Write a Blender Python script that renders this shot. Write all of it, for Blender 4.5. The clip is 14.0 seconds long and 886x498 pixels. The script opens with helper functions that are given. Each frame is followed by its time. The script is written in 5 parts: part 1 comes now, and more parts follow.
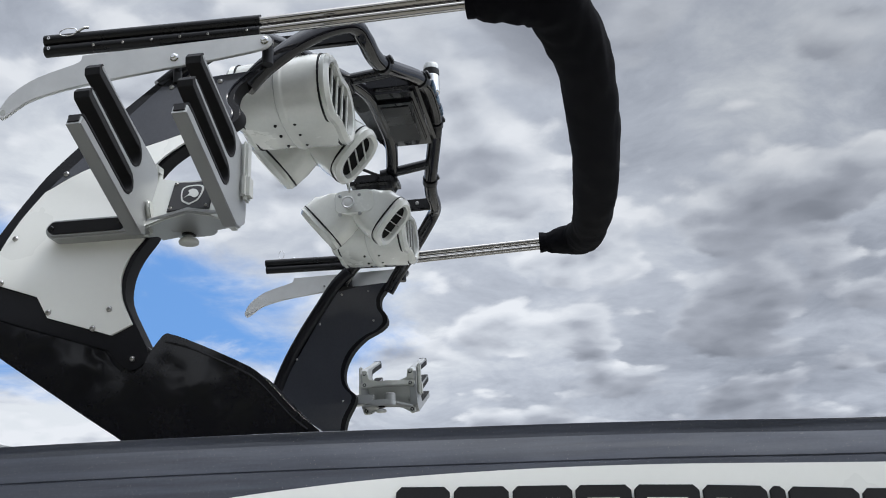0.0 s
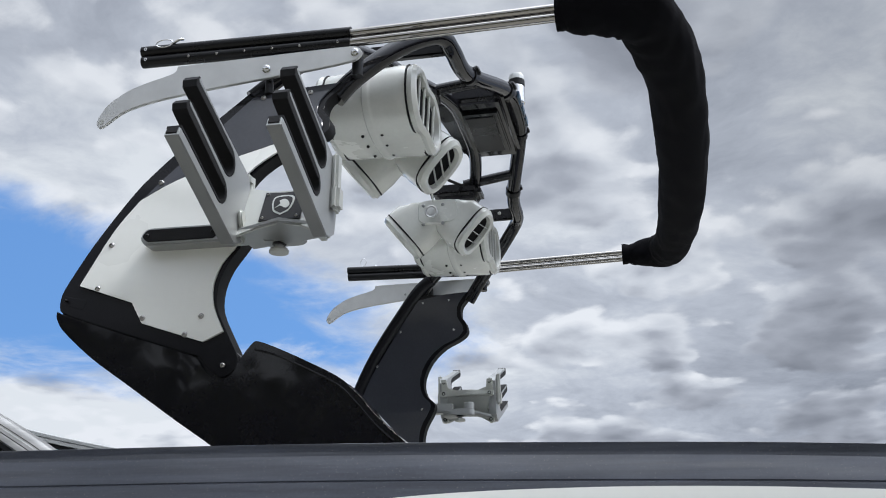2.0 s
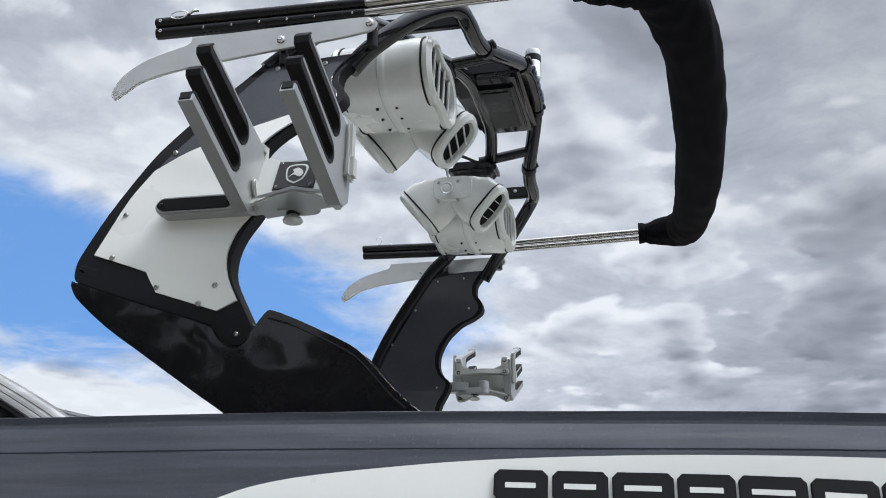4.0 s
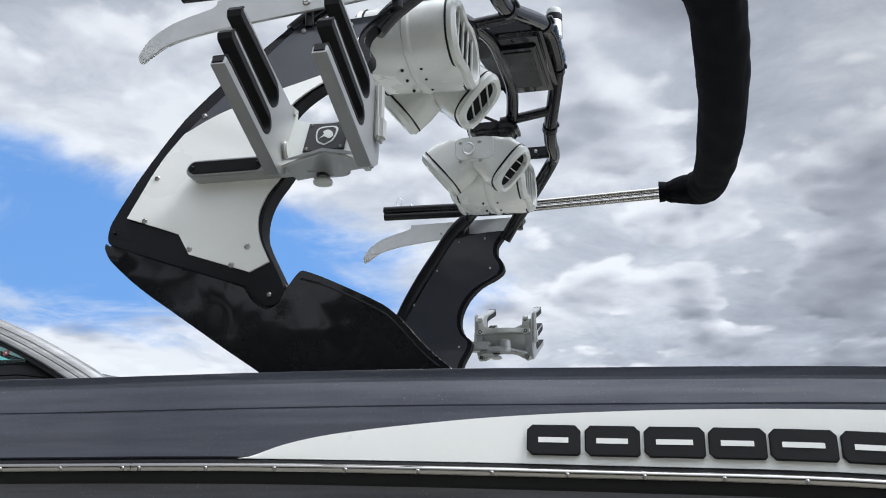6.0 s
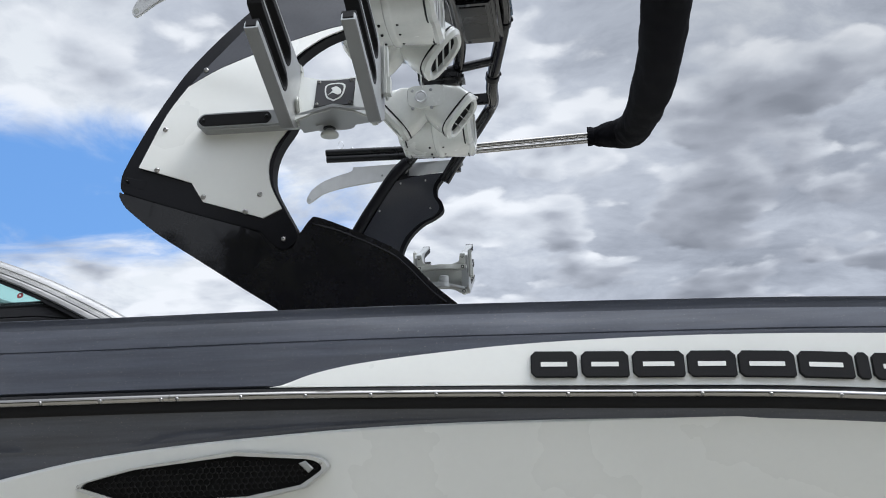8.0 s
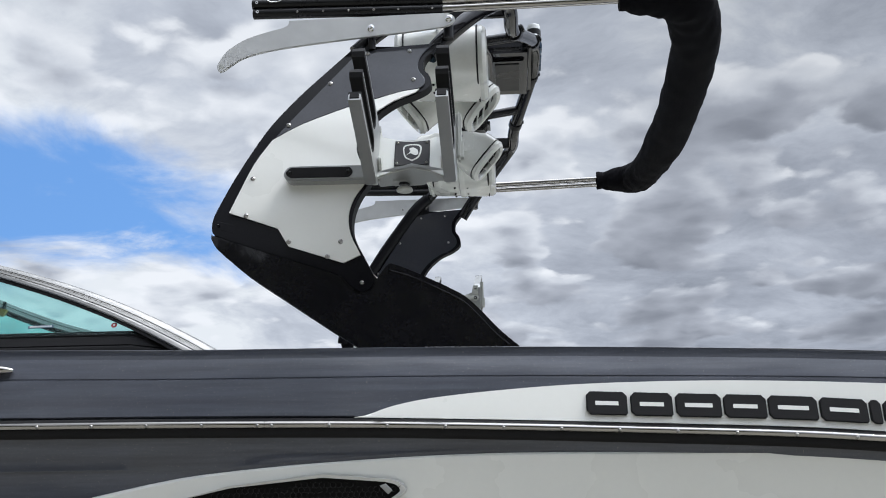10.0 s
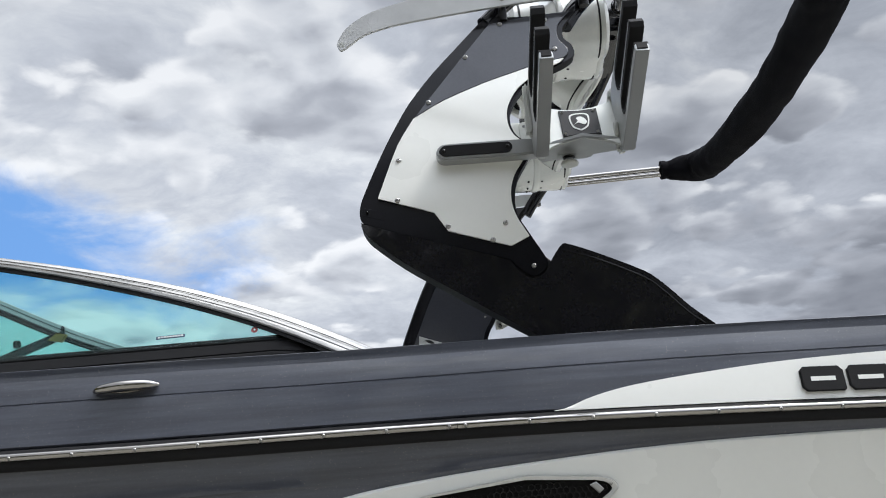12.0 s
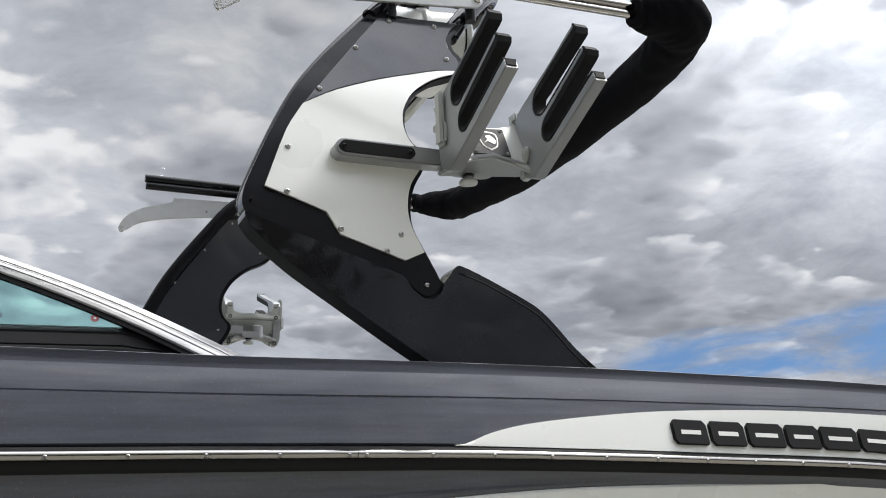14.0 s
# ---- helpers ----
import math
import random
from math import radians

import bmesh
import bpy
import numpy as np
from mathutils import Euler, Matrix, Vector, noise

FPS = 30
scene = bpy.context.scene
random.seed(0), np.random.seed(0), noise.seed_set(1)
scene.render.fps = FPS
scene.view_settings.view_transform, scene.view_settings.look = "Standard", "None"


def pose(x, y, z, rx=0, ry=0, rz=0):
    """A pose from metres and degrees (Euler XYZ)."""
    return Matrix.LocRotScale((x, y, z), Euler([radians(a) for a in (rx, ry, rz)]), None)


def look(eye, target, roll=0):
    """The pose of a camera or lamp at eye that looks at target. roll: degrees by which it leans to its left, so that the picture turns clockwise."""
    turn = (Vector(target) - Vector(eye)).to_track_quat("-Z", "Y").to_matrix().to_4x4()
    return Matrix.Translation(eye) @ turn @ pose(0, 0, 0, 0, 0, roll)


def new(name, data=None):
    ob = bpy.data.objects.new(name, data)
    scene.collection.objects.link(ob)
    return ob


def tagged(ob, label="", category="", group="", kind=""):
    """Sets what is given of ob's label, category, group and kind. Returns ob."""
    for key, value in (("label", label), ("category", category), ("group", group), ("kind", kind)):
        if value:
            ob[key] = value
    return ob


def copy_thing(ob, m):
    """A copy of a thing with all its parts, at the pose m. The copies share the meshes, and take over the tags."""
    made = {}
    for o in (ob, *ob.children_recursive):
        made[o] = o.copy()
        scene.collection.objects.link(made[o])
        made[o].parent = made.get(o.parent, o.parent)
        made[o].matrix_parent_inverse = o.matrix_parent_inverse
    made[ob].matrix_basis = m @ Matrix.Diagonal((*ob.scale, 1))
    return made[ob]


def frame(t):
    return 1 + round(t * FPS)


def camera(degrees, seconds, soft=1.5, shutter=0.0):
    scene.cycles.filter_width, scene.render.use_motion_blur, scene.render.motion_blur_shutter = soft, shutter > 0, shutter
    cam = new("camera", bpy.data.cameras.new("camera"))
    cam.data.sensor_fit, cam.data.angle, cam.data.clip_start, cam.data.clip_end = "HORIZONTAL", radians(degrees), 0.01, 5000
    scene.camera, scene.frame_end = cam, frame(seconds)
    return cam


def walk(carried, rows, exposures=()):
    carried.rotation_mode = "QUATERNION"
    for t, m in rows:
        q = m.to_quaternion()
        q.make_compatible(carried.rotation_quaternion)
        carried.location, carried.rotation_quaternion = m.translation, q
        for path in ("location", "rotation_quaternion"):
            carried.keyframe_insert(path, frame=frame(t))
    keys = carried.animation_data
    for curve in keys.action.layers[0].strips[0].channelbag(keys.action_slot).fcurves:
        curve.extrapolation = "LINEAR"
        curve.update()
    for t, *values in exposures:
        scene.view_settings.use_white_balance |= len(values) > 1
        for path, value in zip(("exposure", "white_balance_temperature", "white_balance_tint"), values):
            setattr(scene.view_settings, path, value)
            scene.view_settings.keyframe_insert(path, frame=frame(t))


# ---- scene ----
cam = camera(45.96, 14.0, 1.0)
PATH = [
    (0.0, pose(1.0310, -2.2240, 1.8178, 109.274, 2.206, 8.434)),
    (0.5, pose(1.0133, -2.2204, 1.8312, 109.344, 1.750, 9.620)),
    (1.0, pose(1.0039, -2.2481, 1.8415, 109.300, 0.790, 10.819)),
    (1.5, pose(1.0024, -2.2468, 1.8393, 109.450, 0.149, 11.763)),
    (2.0, pose(1.0038, -2.2343, 1.8319, 109.694, -0.012, 12.008)),
    (4.5, pose(1.0060, -2.2007, 1.7858, 108.676, -0.615, 13.238)),
    (5.0, pose(1.0103, -2.1937, 1.7783, 108.248, -0.429, 13.841)),
    (5.5, pose(0.9961, -2.2038, 1.7766, 107.688, -0.216, 13.992)),
    (6.0, pose(0.9676, -2.2404, 1.7836, 106.906, -0.207, 13.554)),
    (6.5, pose(0.8767, -2.3171, 1.7882, 106.014, 0.028, 11.525)),
    (7.0, pose(0.7617, -2.3956, 1.7607, 105.360, 0.558, 8.765)),
    (7.5, pose(0.7251, -2.4985, 1.7595, 103.589, 1.302, 7.520)),
    (7.7, pose(0.7216, -2.5149, 1.7450, 103.190, 1.664, 7.350)),
    (9.8, pose(0.4561, -2.9211, 1.7700, 103.116, 0.827, 3.943)),
    (10.0, pose(0.4369, -2.9203, 1.7718, 103.821, 0.723, 4.120)),
    (10.5, pose(0.3853, -2.9147, 1.7648, 104.923, 0.336, 4.515)),
    (11.0, pose(0.3039, -2.8445, 1.7291, 105.617, 0.658, 5.178)),
    (11.5, pose(0.0972, -2.7488, 1.7033, 105.902, 2.209, 4.308)),
    (12.0, pose(-0.2463, -2.6662, 1.7415, 105.248, 4.698, 1.042)),
    (12.5, pose(-0.5220, -2.5117, 1.7299, 106.483, 5.578, -2.876)),
    (13.0, pose(-0.7789, -2.4056, 1.7862, 106.468, 5.356, -11.141)),
    (13.5, pose(-0.9430, -2.3082, 1.8284, 106.606, 4.117, -19.398)),
    (14.0, pose(-0.9564, -2.2729, 1.8203, 105.186, 2.727, -23.057)),
]
EXPOSURES = [(0.0, -0.08, 6300, 10), (2.0, -0.1, 6250, 10), (4.5, 0.0, 6250, 10), (6.2, 0.06, 6250, 10), (11.0, 0.0, 6300, 10), (12.5, 0.10, 6500, 10), (14.0, 0.02, 6650, 10)]
walk(cam, PATH, EXPOSURES)

# ---- light ----
def world_sky():
    w = bpy.data.worlds.new("sky")
    scene.world = w
    w.use_nodes = True
    nt = w.node_tree
    N, L = nt.nodes, nt.links
    N.clear()

    def nd(kind, **kw):
        n = N.new(kind)
        for k, v in kw.items():
            if k == "op":
                n.operation = v
            elif k == "dt":
                n.data_type = v
            elif k == "ins":
                for i, val in v.items():
                    if isinstance(val, bpy.types.NodeSocket):
                        L.new(val, n.inputs[i])
                    else:
                        n.inputs[i].default_value = val
        return n

    def m(op, a, b=0.0, c=0.0):
        return nd("ShaderNodeMath", op=op, ins={0: a, 1: b, 2: c}).outputs[0]

    def ramp(fac, stops):
        r = nd("ShaderNodeValToRGB", ins={0: fac})
        e = r.color_ramp.elements
        while len(e) < len(stops):
            e.new(0.5)
        for el, (p, col) in zip(e, stops):
            el.position, el.color = p, (*col, 1)
        return r.outputs[0]

    tc = nd("ShaderNodeTexCoord").outputs["Generated"]
    sep = nd("ShaderNodeSeparateXYZ", ins={0: tc}).outputs
    up = m("ADD", m("MAXIMUM", sep[2], 0.0), 0.20)
    pos = nd("ShaderNodeCombineXYZ", ins={0: m("DIVIDE", sep[0], up), 1: m("DIVIDE", sep[1], up), 2: 0.0}).outputs[0]

    def fbm(scale, detail, rough, shift, dist=0.0, src=pos):
        mp = nd("ShaderNodeVectorMath", op="ADD", ins={0: src, 1: shift}).outputs[0]
        return nd("ShaderNodeTexNoise", ins={"Vector": mp, "Scale": scale, "Detail": detail, "Roughness": rough, "Distortion": dist}).outputs[0]

    az = m("MULTIPLY", m("ARCTAN2", sep[0], sep[1]), 57.29578)
    el = m("MULTIPLY", m("ARCSINE", sep[2]), 57.29578)
    rag = m("MULTIPLY", m("SUBTRACT", fbm(3.2, 7, 0.6, (4.0, 7.0, 0), 0.5), 0.5), 1.1)

    def gap(a, e, w, h, slope=0.0):
        """An opening in the cloud round azimuth a and elevation e, in degrees, with a ragged rim."""
        da = m("SUBTRACT", az, a)
        de = m("SUBTRACT", m("SUBTRACT", el, e), m("MULTIPLY", da, slope))
        r = m("SQRT", m("ADD", m("POWER", m("ABSOLUTE", m("DIVIDE", da, w)), 2.0), m("POWER", m("ABSOLUTE", m("DIVIDE", de, h)), 2.0)))
        mr = nd("ShaderNodeMapRange", ins={0: m("ADD", r, rag), 1: 1.15, 2: 0.7, 3: 0.0, 4: 1.0})
        mr.interpolation_type = "SMOOTHSTEP"
        return mr.outputs[0]

    sky = nd("ShaderNodeTexSky")
    sky.sky_type, sky.sun_disc = "NISHITA", False
    sky.sun_elevation, sky.sun_rotation = radians(59), radians(105)
    sky.air_density, sky.dust_density, sky.ozone_density = 1.3, 0.3, 2.5
    L.new(nd("ShaderNodeVectorMath", op="ADD", ins={0: tc, 1: (0.0, 0.0, 0.4)}).outputs[0], sky.inputs["Vector"])
    blue = nd("ShaderNodeVectorMath", op="SCALE", ins={0: nd("ShaderNodeHueSaturation", ins={"Saturation": 1.16, "Color": sky.outputs[0]}).outputs[0], "Scale": nd("ShaderNodeMapRange", ins={0: az, 1: 0.0, 2: 35.0, 3: SKY_GAIN, 4: SKY_GAIN * 0.5}).outputs[0]}).outputs[0]

    def bend(scale, amount):
        n = nd("ShaderNodeTexNoise", ins={"Vector": pos, "Scale": scale, "Detail": 5.0, "Roughness": 0.55}).outputs[1]
        n = nd("ShaderNodeVectorMath", op="SUBTRACT", ins={0: n, 1: (0.5, 0.5, 0.5)}).outputs[0]
        n = nd("ShaderNodeVectorMath", op="SCALE", ins={0: n, "Scale": amount}).outputs[0]
        return nd("ShaderNodeVectorMath", op="ADD", ins={0: pos, 1: n}).outputs[0]

    def smooth(v, a, b):
        r = nd("ShaderNodeMapRange", ins={0: v, 1: a, 2: b, 3: 0.0, 4: 1.0})
        r.interpolation_type = "SMOOTHSTEP"
        return r.outputs[0]

    bent = bend(3.2, 0.12)

    def heaps(shift):
        """Thickness of the lower cloud: round heaps broken up by finer noise."""
        at = nd("ShaderNodeVectorMath", op="ADD", ins={0: bent, 1: shift}).outputs[0]
        total = m("MULTIPLY", fbm(2.2, 9, 0.57, (shift[0] + 5.0, shift[1] + 2.0, 0), 0.0, bent), 0.9)
        for scale, weight in ((4.0, 0.44), (8.6, 0.28), (18.5, 0.15)):
            v = nd("ShaderNodeTexVoronoi", ins={"Vector": at, "Scale": scale})
            v.feature = "SMOOTH_F1"
            v.inputs["Smoothness"].default_value = 0.55
            total = m("ADD", total, m("MULTIPLY", m("SUBTRACT", 0.42, v.outputs["Distance"]), weight))
        return m("ADD", total, 0.1)

    thick = heaps((3.1, 0.4, 0.0))
    ahead = heaps((3.1 + 0.016, 0.4 - 0.065, 0.0))
    bulk = fbm(0.55, 4, 0.5, (1.7, 5.0, 0), 0.3)
    gaps = m("MAXIMUM", gap(-44, 17.0, 32, 4.9, -0.06), gap(53, 8.7, 21, 1.75, 0.03))
    wisps = m("MULTIPLY", smooth(fbm(1.9, 7, 0.62, (9.0, 3.0, 0), 0.6), 0.48, 0.70), 0.85)
    alpha = m("MAXIMUM", m("SUBTRACT", 1.0, gaps), m("MULTIPLY", wisps, smooth(az, -56.0, -26.0)))
    east = nd("ShaderNodeMapRange", ins={0: az, 1: -12.0, 2: 22.0, 3: -0.03, 4: 0.07}).outputs[0]
    low_east = m("MULTIPLY", m("MULTIPLY", smooth(el, 26.0, 8.0), smooth(az, -10.0, 10.0)), 0.27)
    low_west = m("MULTIPLY", m("MULTIPLY", smooth(el, 28.0, 10.0), smooth(az, -8.0, -24.0)), -0.24)
    east = m("ADD", east, m("ADD", low_east, low_west))
    # lit rims, grey bases, and a soft higher layer between the heaps
    relief = m("MULTIPLY", m("SUBTRACT", ahead, thick), 1.9)
    core = m("ADD", m("ADD", m("MULTIPLY", m("SUBTRACT", thick, 0.56), 1.85), relief), m("ADD", m("MULTIPLY", m("SUBTRACT", bulk, 0.5), 1.3), m("ADD", east, 0.45)))
    heap = ramp(m("MULTIPLY", core, 0.65), [(0.05, (0.82, 0.84, 0.87)), (0.208, (0.62, 0.65, 0.70)), (0.377, (0.41, 0.435, 0.49)), (0.585, (0.28, 0.30, 0.345)), (0.95, (0.17, 0.185, 0.22))])
    high = ramp(m("ADD", m("ADD", m("MULTIPLY", m("SUBTRACT", fbm(3.2, 9, 0.62, (6.0, 1.0, 0), 0.3, bent), 0.5), 1.5), 0.46), m("MULTIPLY", east, 1.0)), [(0.2, (0.76, 0.79, 0.82)), (0.5, (0.52, 0.555, 0.62)), (0.75, (0.38, 0.41, 0.47)), (1.0, (0.27, 0.295, 0.345))])
    cover = nd("ShaderNodeMix", dt="RGBA", ins={0: smooth(thick, 0.43, 0.54)})
    L.new(high, cover.inputs[6])
    L.new(heap, cover.inputs[7])
    tone = cover.outputs[2]
    glow = nd("ShaderNodeVectorMath", op="DOT_PRODUCT", ins={0: tc, 1: tuple(Vector(SUN_AT).normalized())}).outputs["Value"]
    gl = nd("ShaderNodeMapRange", ins={0: glow, 1: 0.5, 2: 1.0, 3: 1.0, 4: SUN_GLOW})
    gl.interpolation_type = "SMOOTHSTEP"
    shade = m("SUBTRACT", 1.0, m("ADD", m("MULTIPLY", smooth(el, 16.0, 32.0), 0.10), m("MULTIPLY", m("MULTIPLY", smooth(el, 8.0, 24.0), m("MULTIPLY", smooth(az, -4.0, 12.0), smooth(az, 38.0, 18.0))), 0.20)))
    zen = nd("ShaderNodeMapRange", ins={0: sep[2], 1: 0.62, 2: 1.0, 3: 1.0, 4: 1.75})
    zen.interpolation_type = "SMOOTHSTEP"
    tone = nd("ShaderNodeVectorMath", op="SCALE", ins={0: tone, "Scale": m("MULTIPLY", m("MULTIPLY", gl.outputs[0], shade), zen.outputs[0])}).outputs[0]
    mix = nd("ShaderNodeMix", dt="RGBA", ins={0: alpha})
    L.new(blue, mix.inputs[6])
    L.new(tone, mix.inputs[7])
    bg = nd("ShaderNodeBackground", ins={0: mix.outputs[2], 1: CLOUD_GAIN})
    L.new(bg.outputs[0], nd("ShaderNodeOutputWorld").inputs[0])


SKY_GAIN, CLOUD_GAIN, SUN_GLOW = 0.225, 1.07, 4.0
SUN_AT = (5.2, -0.2, 8.5)
world_sky()
sun = new("sun", bpy.data.lights.new("sun", "SUN"))
sun.data.energy, sun.data.angle, sun.data.color = 2.9, radians(20), (1.0, 0.96, 0.9)
sun.matrix_world = look(SUN_AT, (0, 0, 0))


# ---- materials ----
def material(name, base, rough=0.5, metal=0.0, coat=0.0, vary=0.12, scale=6.0, fine=90.0, bump=0.0, flakes=0.0, spec=0.5, rvary=0.08, wave=0.0, streak=0.0):
    """A surface with variation at two scales, fine relief and, where wanted, sparkling flakes."""
    ma = bpy.data.materials.new(name)
    ma.use_nodes = True
    nt = ma.node_tree
    N, L = nt.nodes, nt.links
    b = N["Principled BSDF"]
    co = N.new("ShaderNodeTexCoord").outputs["Object"]
    n1, n2 = N.new("ShaderNodeTexNoise"), N.new("ShaderNodeTexNoise")
    for n, s, d in ((n1, scale, 5), (n2, fine, 3)):
        n.inputs["Scale"].default_value, n.inputs["Detail"].default_value = s, d
        L.new(co, n.inputs["Vector"])
    add = N.new("ShaderNodeMath")
    add.operation = "MULTIPLY_ADD"
    L.new(n1.outputs[0], add.inputs[0])
    add.inputs[1].default_value = 0.65
    sc = N.new("ShaderNodeMath")
    sc.operation = "MULTIPLY"
    L.new(n2.outputs[0], sc.inputs[0])
    sc.inputs[1].default_value = 0.35
    L.new(sc.outputs[0], add.inputs[2])
    r = N.new("ShaderNodeMapRange")
    L.new(add.outputs[0], r.inputs[0])
    r.inputs[1].default_value, r.inputs[2].default_value = 0.3, 0.7
    r.inputs[3].default_value, r.inputs[4].default_value = 1 - vary, 1 + vary
    col = N.new("ShaderNodeVectorMath")
    col.operation = "SCALE"
    col.inputs[0].default_value = base
    L.new(r.outputs[0], col.inputs["Scale"])
    out = col.outputs[0]
    if streak:
        mp, n4, r4 = N.new("ShaderNodeMapping"), N.new("ShaderNodeTexNoise"), N.new("ShaderNodeMapRange")
        mp.inputs["Scale"].default_value = (0.8, 2.0, 16.0)
        L.new(co, mp.inputs[0])
        L.new(mp.outputs[0], n4.inputs["Vector"])
        n4.inputs["Scale"].default_value, n4.inputs["Detail"].default_value, n4.inputs["Roughness"].default_value = 2.6, 8, 0.62
        L.new(n4.outputs[0], r4.inputs[0])
        r4.inputs[1].default_value, r4.inputs[2].default_value = 0.36, 0.64
        r4.inputs[3].default_value, r4.inputs[4].default_value = 1 - streak, 1 + streak
        c4 = N.new("ShaderNodeVectorMath")
        c4.operation = "SCALE"
        L.new(out, c4.inputs[0])
        L.new(r4.outputs[0], c4.inputs["Scale"])
        out = c4.outputs[0]
    if flakes:
        vor = N.new("ShaderNodeTexVoronoi")
        vor.inputs["Scale"].default_value = 560
        L.new(co, vor.inputs["Vector"])
        pick = N.new("ShaderNodeMapRange")
        sepc = N.new("ShaderNodeSeparateColor")
        L.new(vor.outputs["Color"], sepc.inputs[0])
        L.new(sepc.outputs[0], pick.inputs[0])
        pick.inputs[1].default_value, pick.inputs[2].default_value = 0.972, 1.0
        near = N.new("ShaderNodeMapRange")
        L.new(vor.outputs["Distance"], near.inputs[0])
        near.inputs[1].default_value, near.inputs[2].default_value = 0.42, 0.2
        mul = N.new("ShaderNodeMath")
        mul.operation = "MULTIPLY"
        L.new(pick.outputs[0], mul.inputs[0])
        L.new(near.outputs[0], mul.inputs[1])
        mx = N.new("ShaderNodeMix")
        mx.data_type = "RGBA"
        L.new(mul.outputs[0], mx.inputs[0])
        L.new(out, mx.inputs[6])
        mx.inputs[7].default_value = (flakes, flakes * 0.9, flakes * 0.8, 1)
        out = mx.outputs[2]
    L.new(out, b.inputs["Base Color"])
    rr = N.new("ShaderNodeMapRange")
    L.new(n1.outputs[0], rr.inputs[0])
    rr.inputs[1].default_value, rr.inputs[2].default_value = 0.3, 0.7
    rr.inputs[3].default_value, rr.inputs[4].default_value = max(0.02, rough - rvary), min(1, rough + rvary)
    L.new(rr.outputs[0], b.inputs["Roughness"])
    b.inputs["Metallic"].default_value = metal
    b.inputs["Coat Weight"].default_value = coat
    b.inputs["Coat Roughness"].default_value = 0.05
    b.inputs["Specular IOR Level"].default_value = spec
    if bump:
        bp = N.new("ShaderNodeBump")
        bp.inputs["Strength"].default_value, bp.inputs["Distance"].default_value = bump, 0.002
        L.new(n2.outputs[0], bp.inputs["Height"])
        L.new(bp.outputs[0], b.inputs["Normal"])
    if wave:
        n3 = N.new("ShaderNodeTexNoise")
        n3.inputs["Scale"].default_value, n3.inputs["Detail"].default_value = 7.0, 1.5
        L.new(co, n3.inputs["Vector"])
        bp = N.new("ShaderNodeBump")
        bp.inputs["Strength"].default_value, bp.inputs["Distance"].default_value = wave, 0.02
        L.new(n3.outputs[0], bp.inputs["Height"])
        for k in ("Normal", "Coat Normal"):
            L.new(bp.outputs[0], b.inputs[k])
    return ma


# streak paints long cloud reflections into the gelcoat's base colour
CHARCOAL = material("charcoal metallic gelcoat", (0.055, 0.060, 0.076), 0.4, 0.0, 1.0, 0.14, 2.2, 160, 0.0, 0.35, 0.1, wave=0.10, streak=0.2)
GREY_PANEL = material("grey metallic panel", (0.042, 0.044, 0.053), 0.12, 0.0, 0.0, 0.12, 4, 120, 0.0, 0.0, 0.42, 0.03, 0.12)
WHITE_GEL = material("white gelcoat", (0.74, 0.745, 0.71), 0.3, 0.0, 0.7, 0.02, 2.5, 60, wave=0.05)
WHITE_POD = material("white speaker shell", (0.60, 0.61, 0.575), 0.2, 0.0, 0.5, 0.06, 6, 90, 0.03)
BLACK_GLOSS = material("black gloss paint", (0.009, 0.009, 0.011), 0.05, 0.0, 0.0, 0.3, 5, 120, 0.0, 0.0, 0.36, 0.02, 0.045)
BLACK_TUBE = material("black polished tube", (0.008, 0.008, 0.010), 0.16, 0.0, 0.0, 0.25, 6, 150, 0.0, 0, 0.16)
BLACK_SATIN = material("black satin anodised", (0.007, 0.007, 0.008), 0.30, 0.0, 0.0, 0.25, 8, 200, 0.05, 0, 0.24)
BLACK_RUBBER = material("black rubber", (0.010, 0.010, 0.011), 0.7, 0.0, 0.0, 0.25, 10, 300, 0.15, 0, 0.2)
CANVAS = material("black acrylic canvas", (0.0045, 0.0045, 0.006), 0.95, 0.0, 0.0, 0.3, 12, 700, 0.5, 0, 0.08)
SILVER = material("brushed aluminium", (0.60, 0.605, 0.60), 0.34, 0.55, 0.0, 0.12, 5, 24, 0.04)
BRIGHT = material("polished aluminium extrusion", (0.43, 0.42, 0.40), 0.30, 1.0, 0.0, 0.10, 4, 30, streak=0.18)
RACK_PAINT = material("silver grey powder coat", (0.34, 0.35, 0.35), 0.42, 0.55, 0.1, 0.07, 9, 500, 0.12)
RACK_LIGHT = material("light grey cast aluminium", (0.46, 0.47, 0.445), 0.45, 0.3, 0.1, 0.06, 9, 400, 0.1)
STEEL = material("polished stainless steel", (0.37, 0.355, 0.335), 0.08, 1.0, 0.0, 0.05, 9, 200)
CHROME = material("chrome", (0.75, 0.75, 0.75), 0.08, 1.0, 0.0, 0.03)
# near-black that stands in for the shade inside openings
OPENING_SHADE = material("near-black shade in openings", (0.008, 0.008, 0.008), 0.9, 0.0, 0.0, 0.3, 20, 200, 0.0, 0, 0.1)
PLATE = material("charcoal badge plate", (0.032, 0.032, 0.034), 0.5, 0.0, 0.0, 0.15, 20, 300, 0.05, 0, 0.15)
SCREW = material("dull stainless screw", (0.38, 0.37, 0.36), 0.3, 0.9, 0.0, 0.15, 60, 300)
LENS = material("frosted lamp lens", (0.7, 0.72, 0.72), 0.25, 0.0, 0.3, 0.03)
DISPLAY = material("smoked panel", (0.006, 0.007, 0.009), 0.08, 0.0, 0.0, 0.2, 15, spec=0.3)
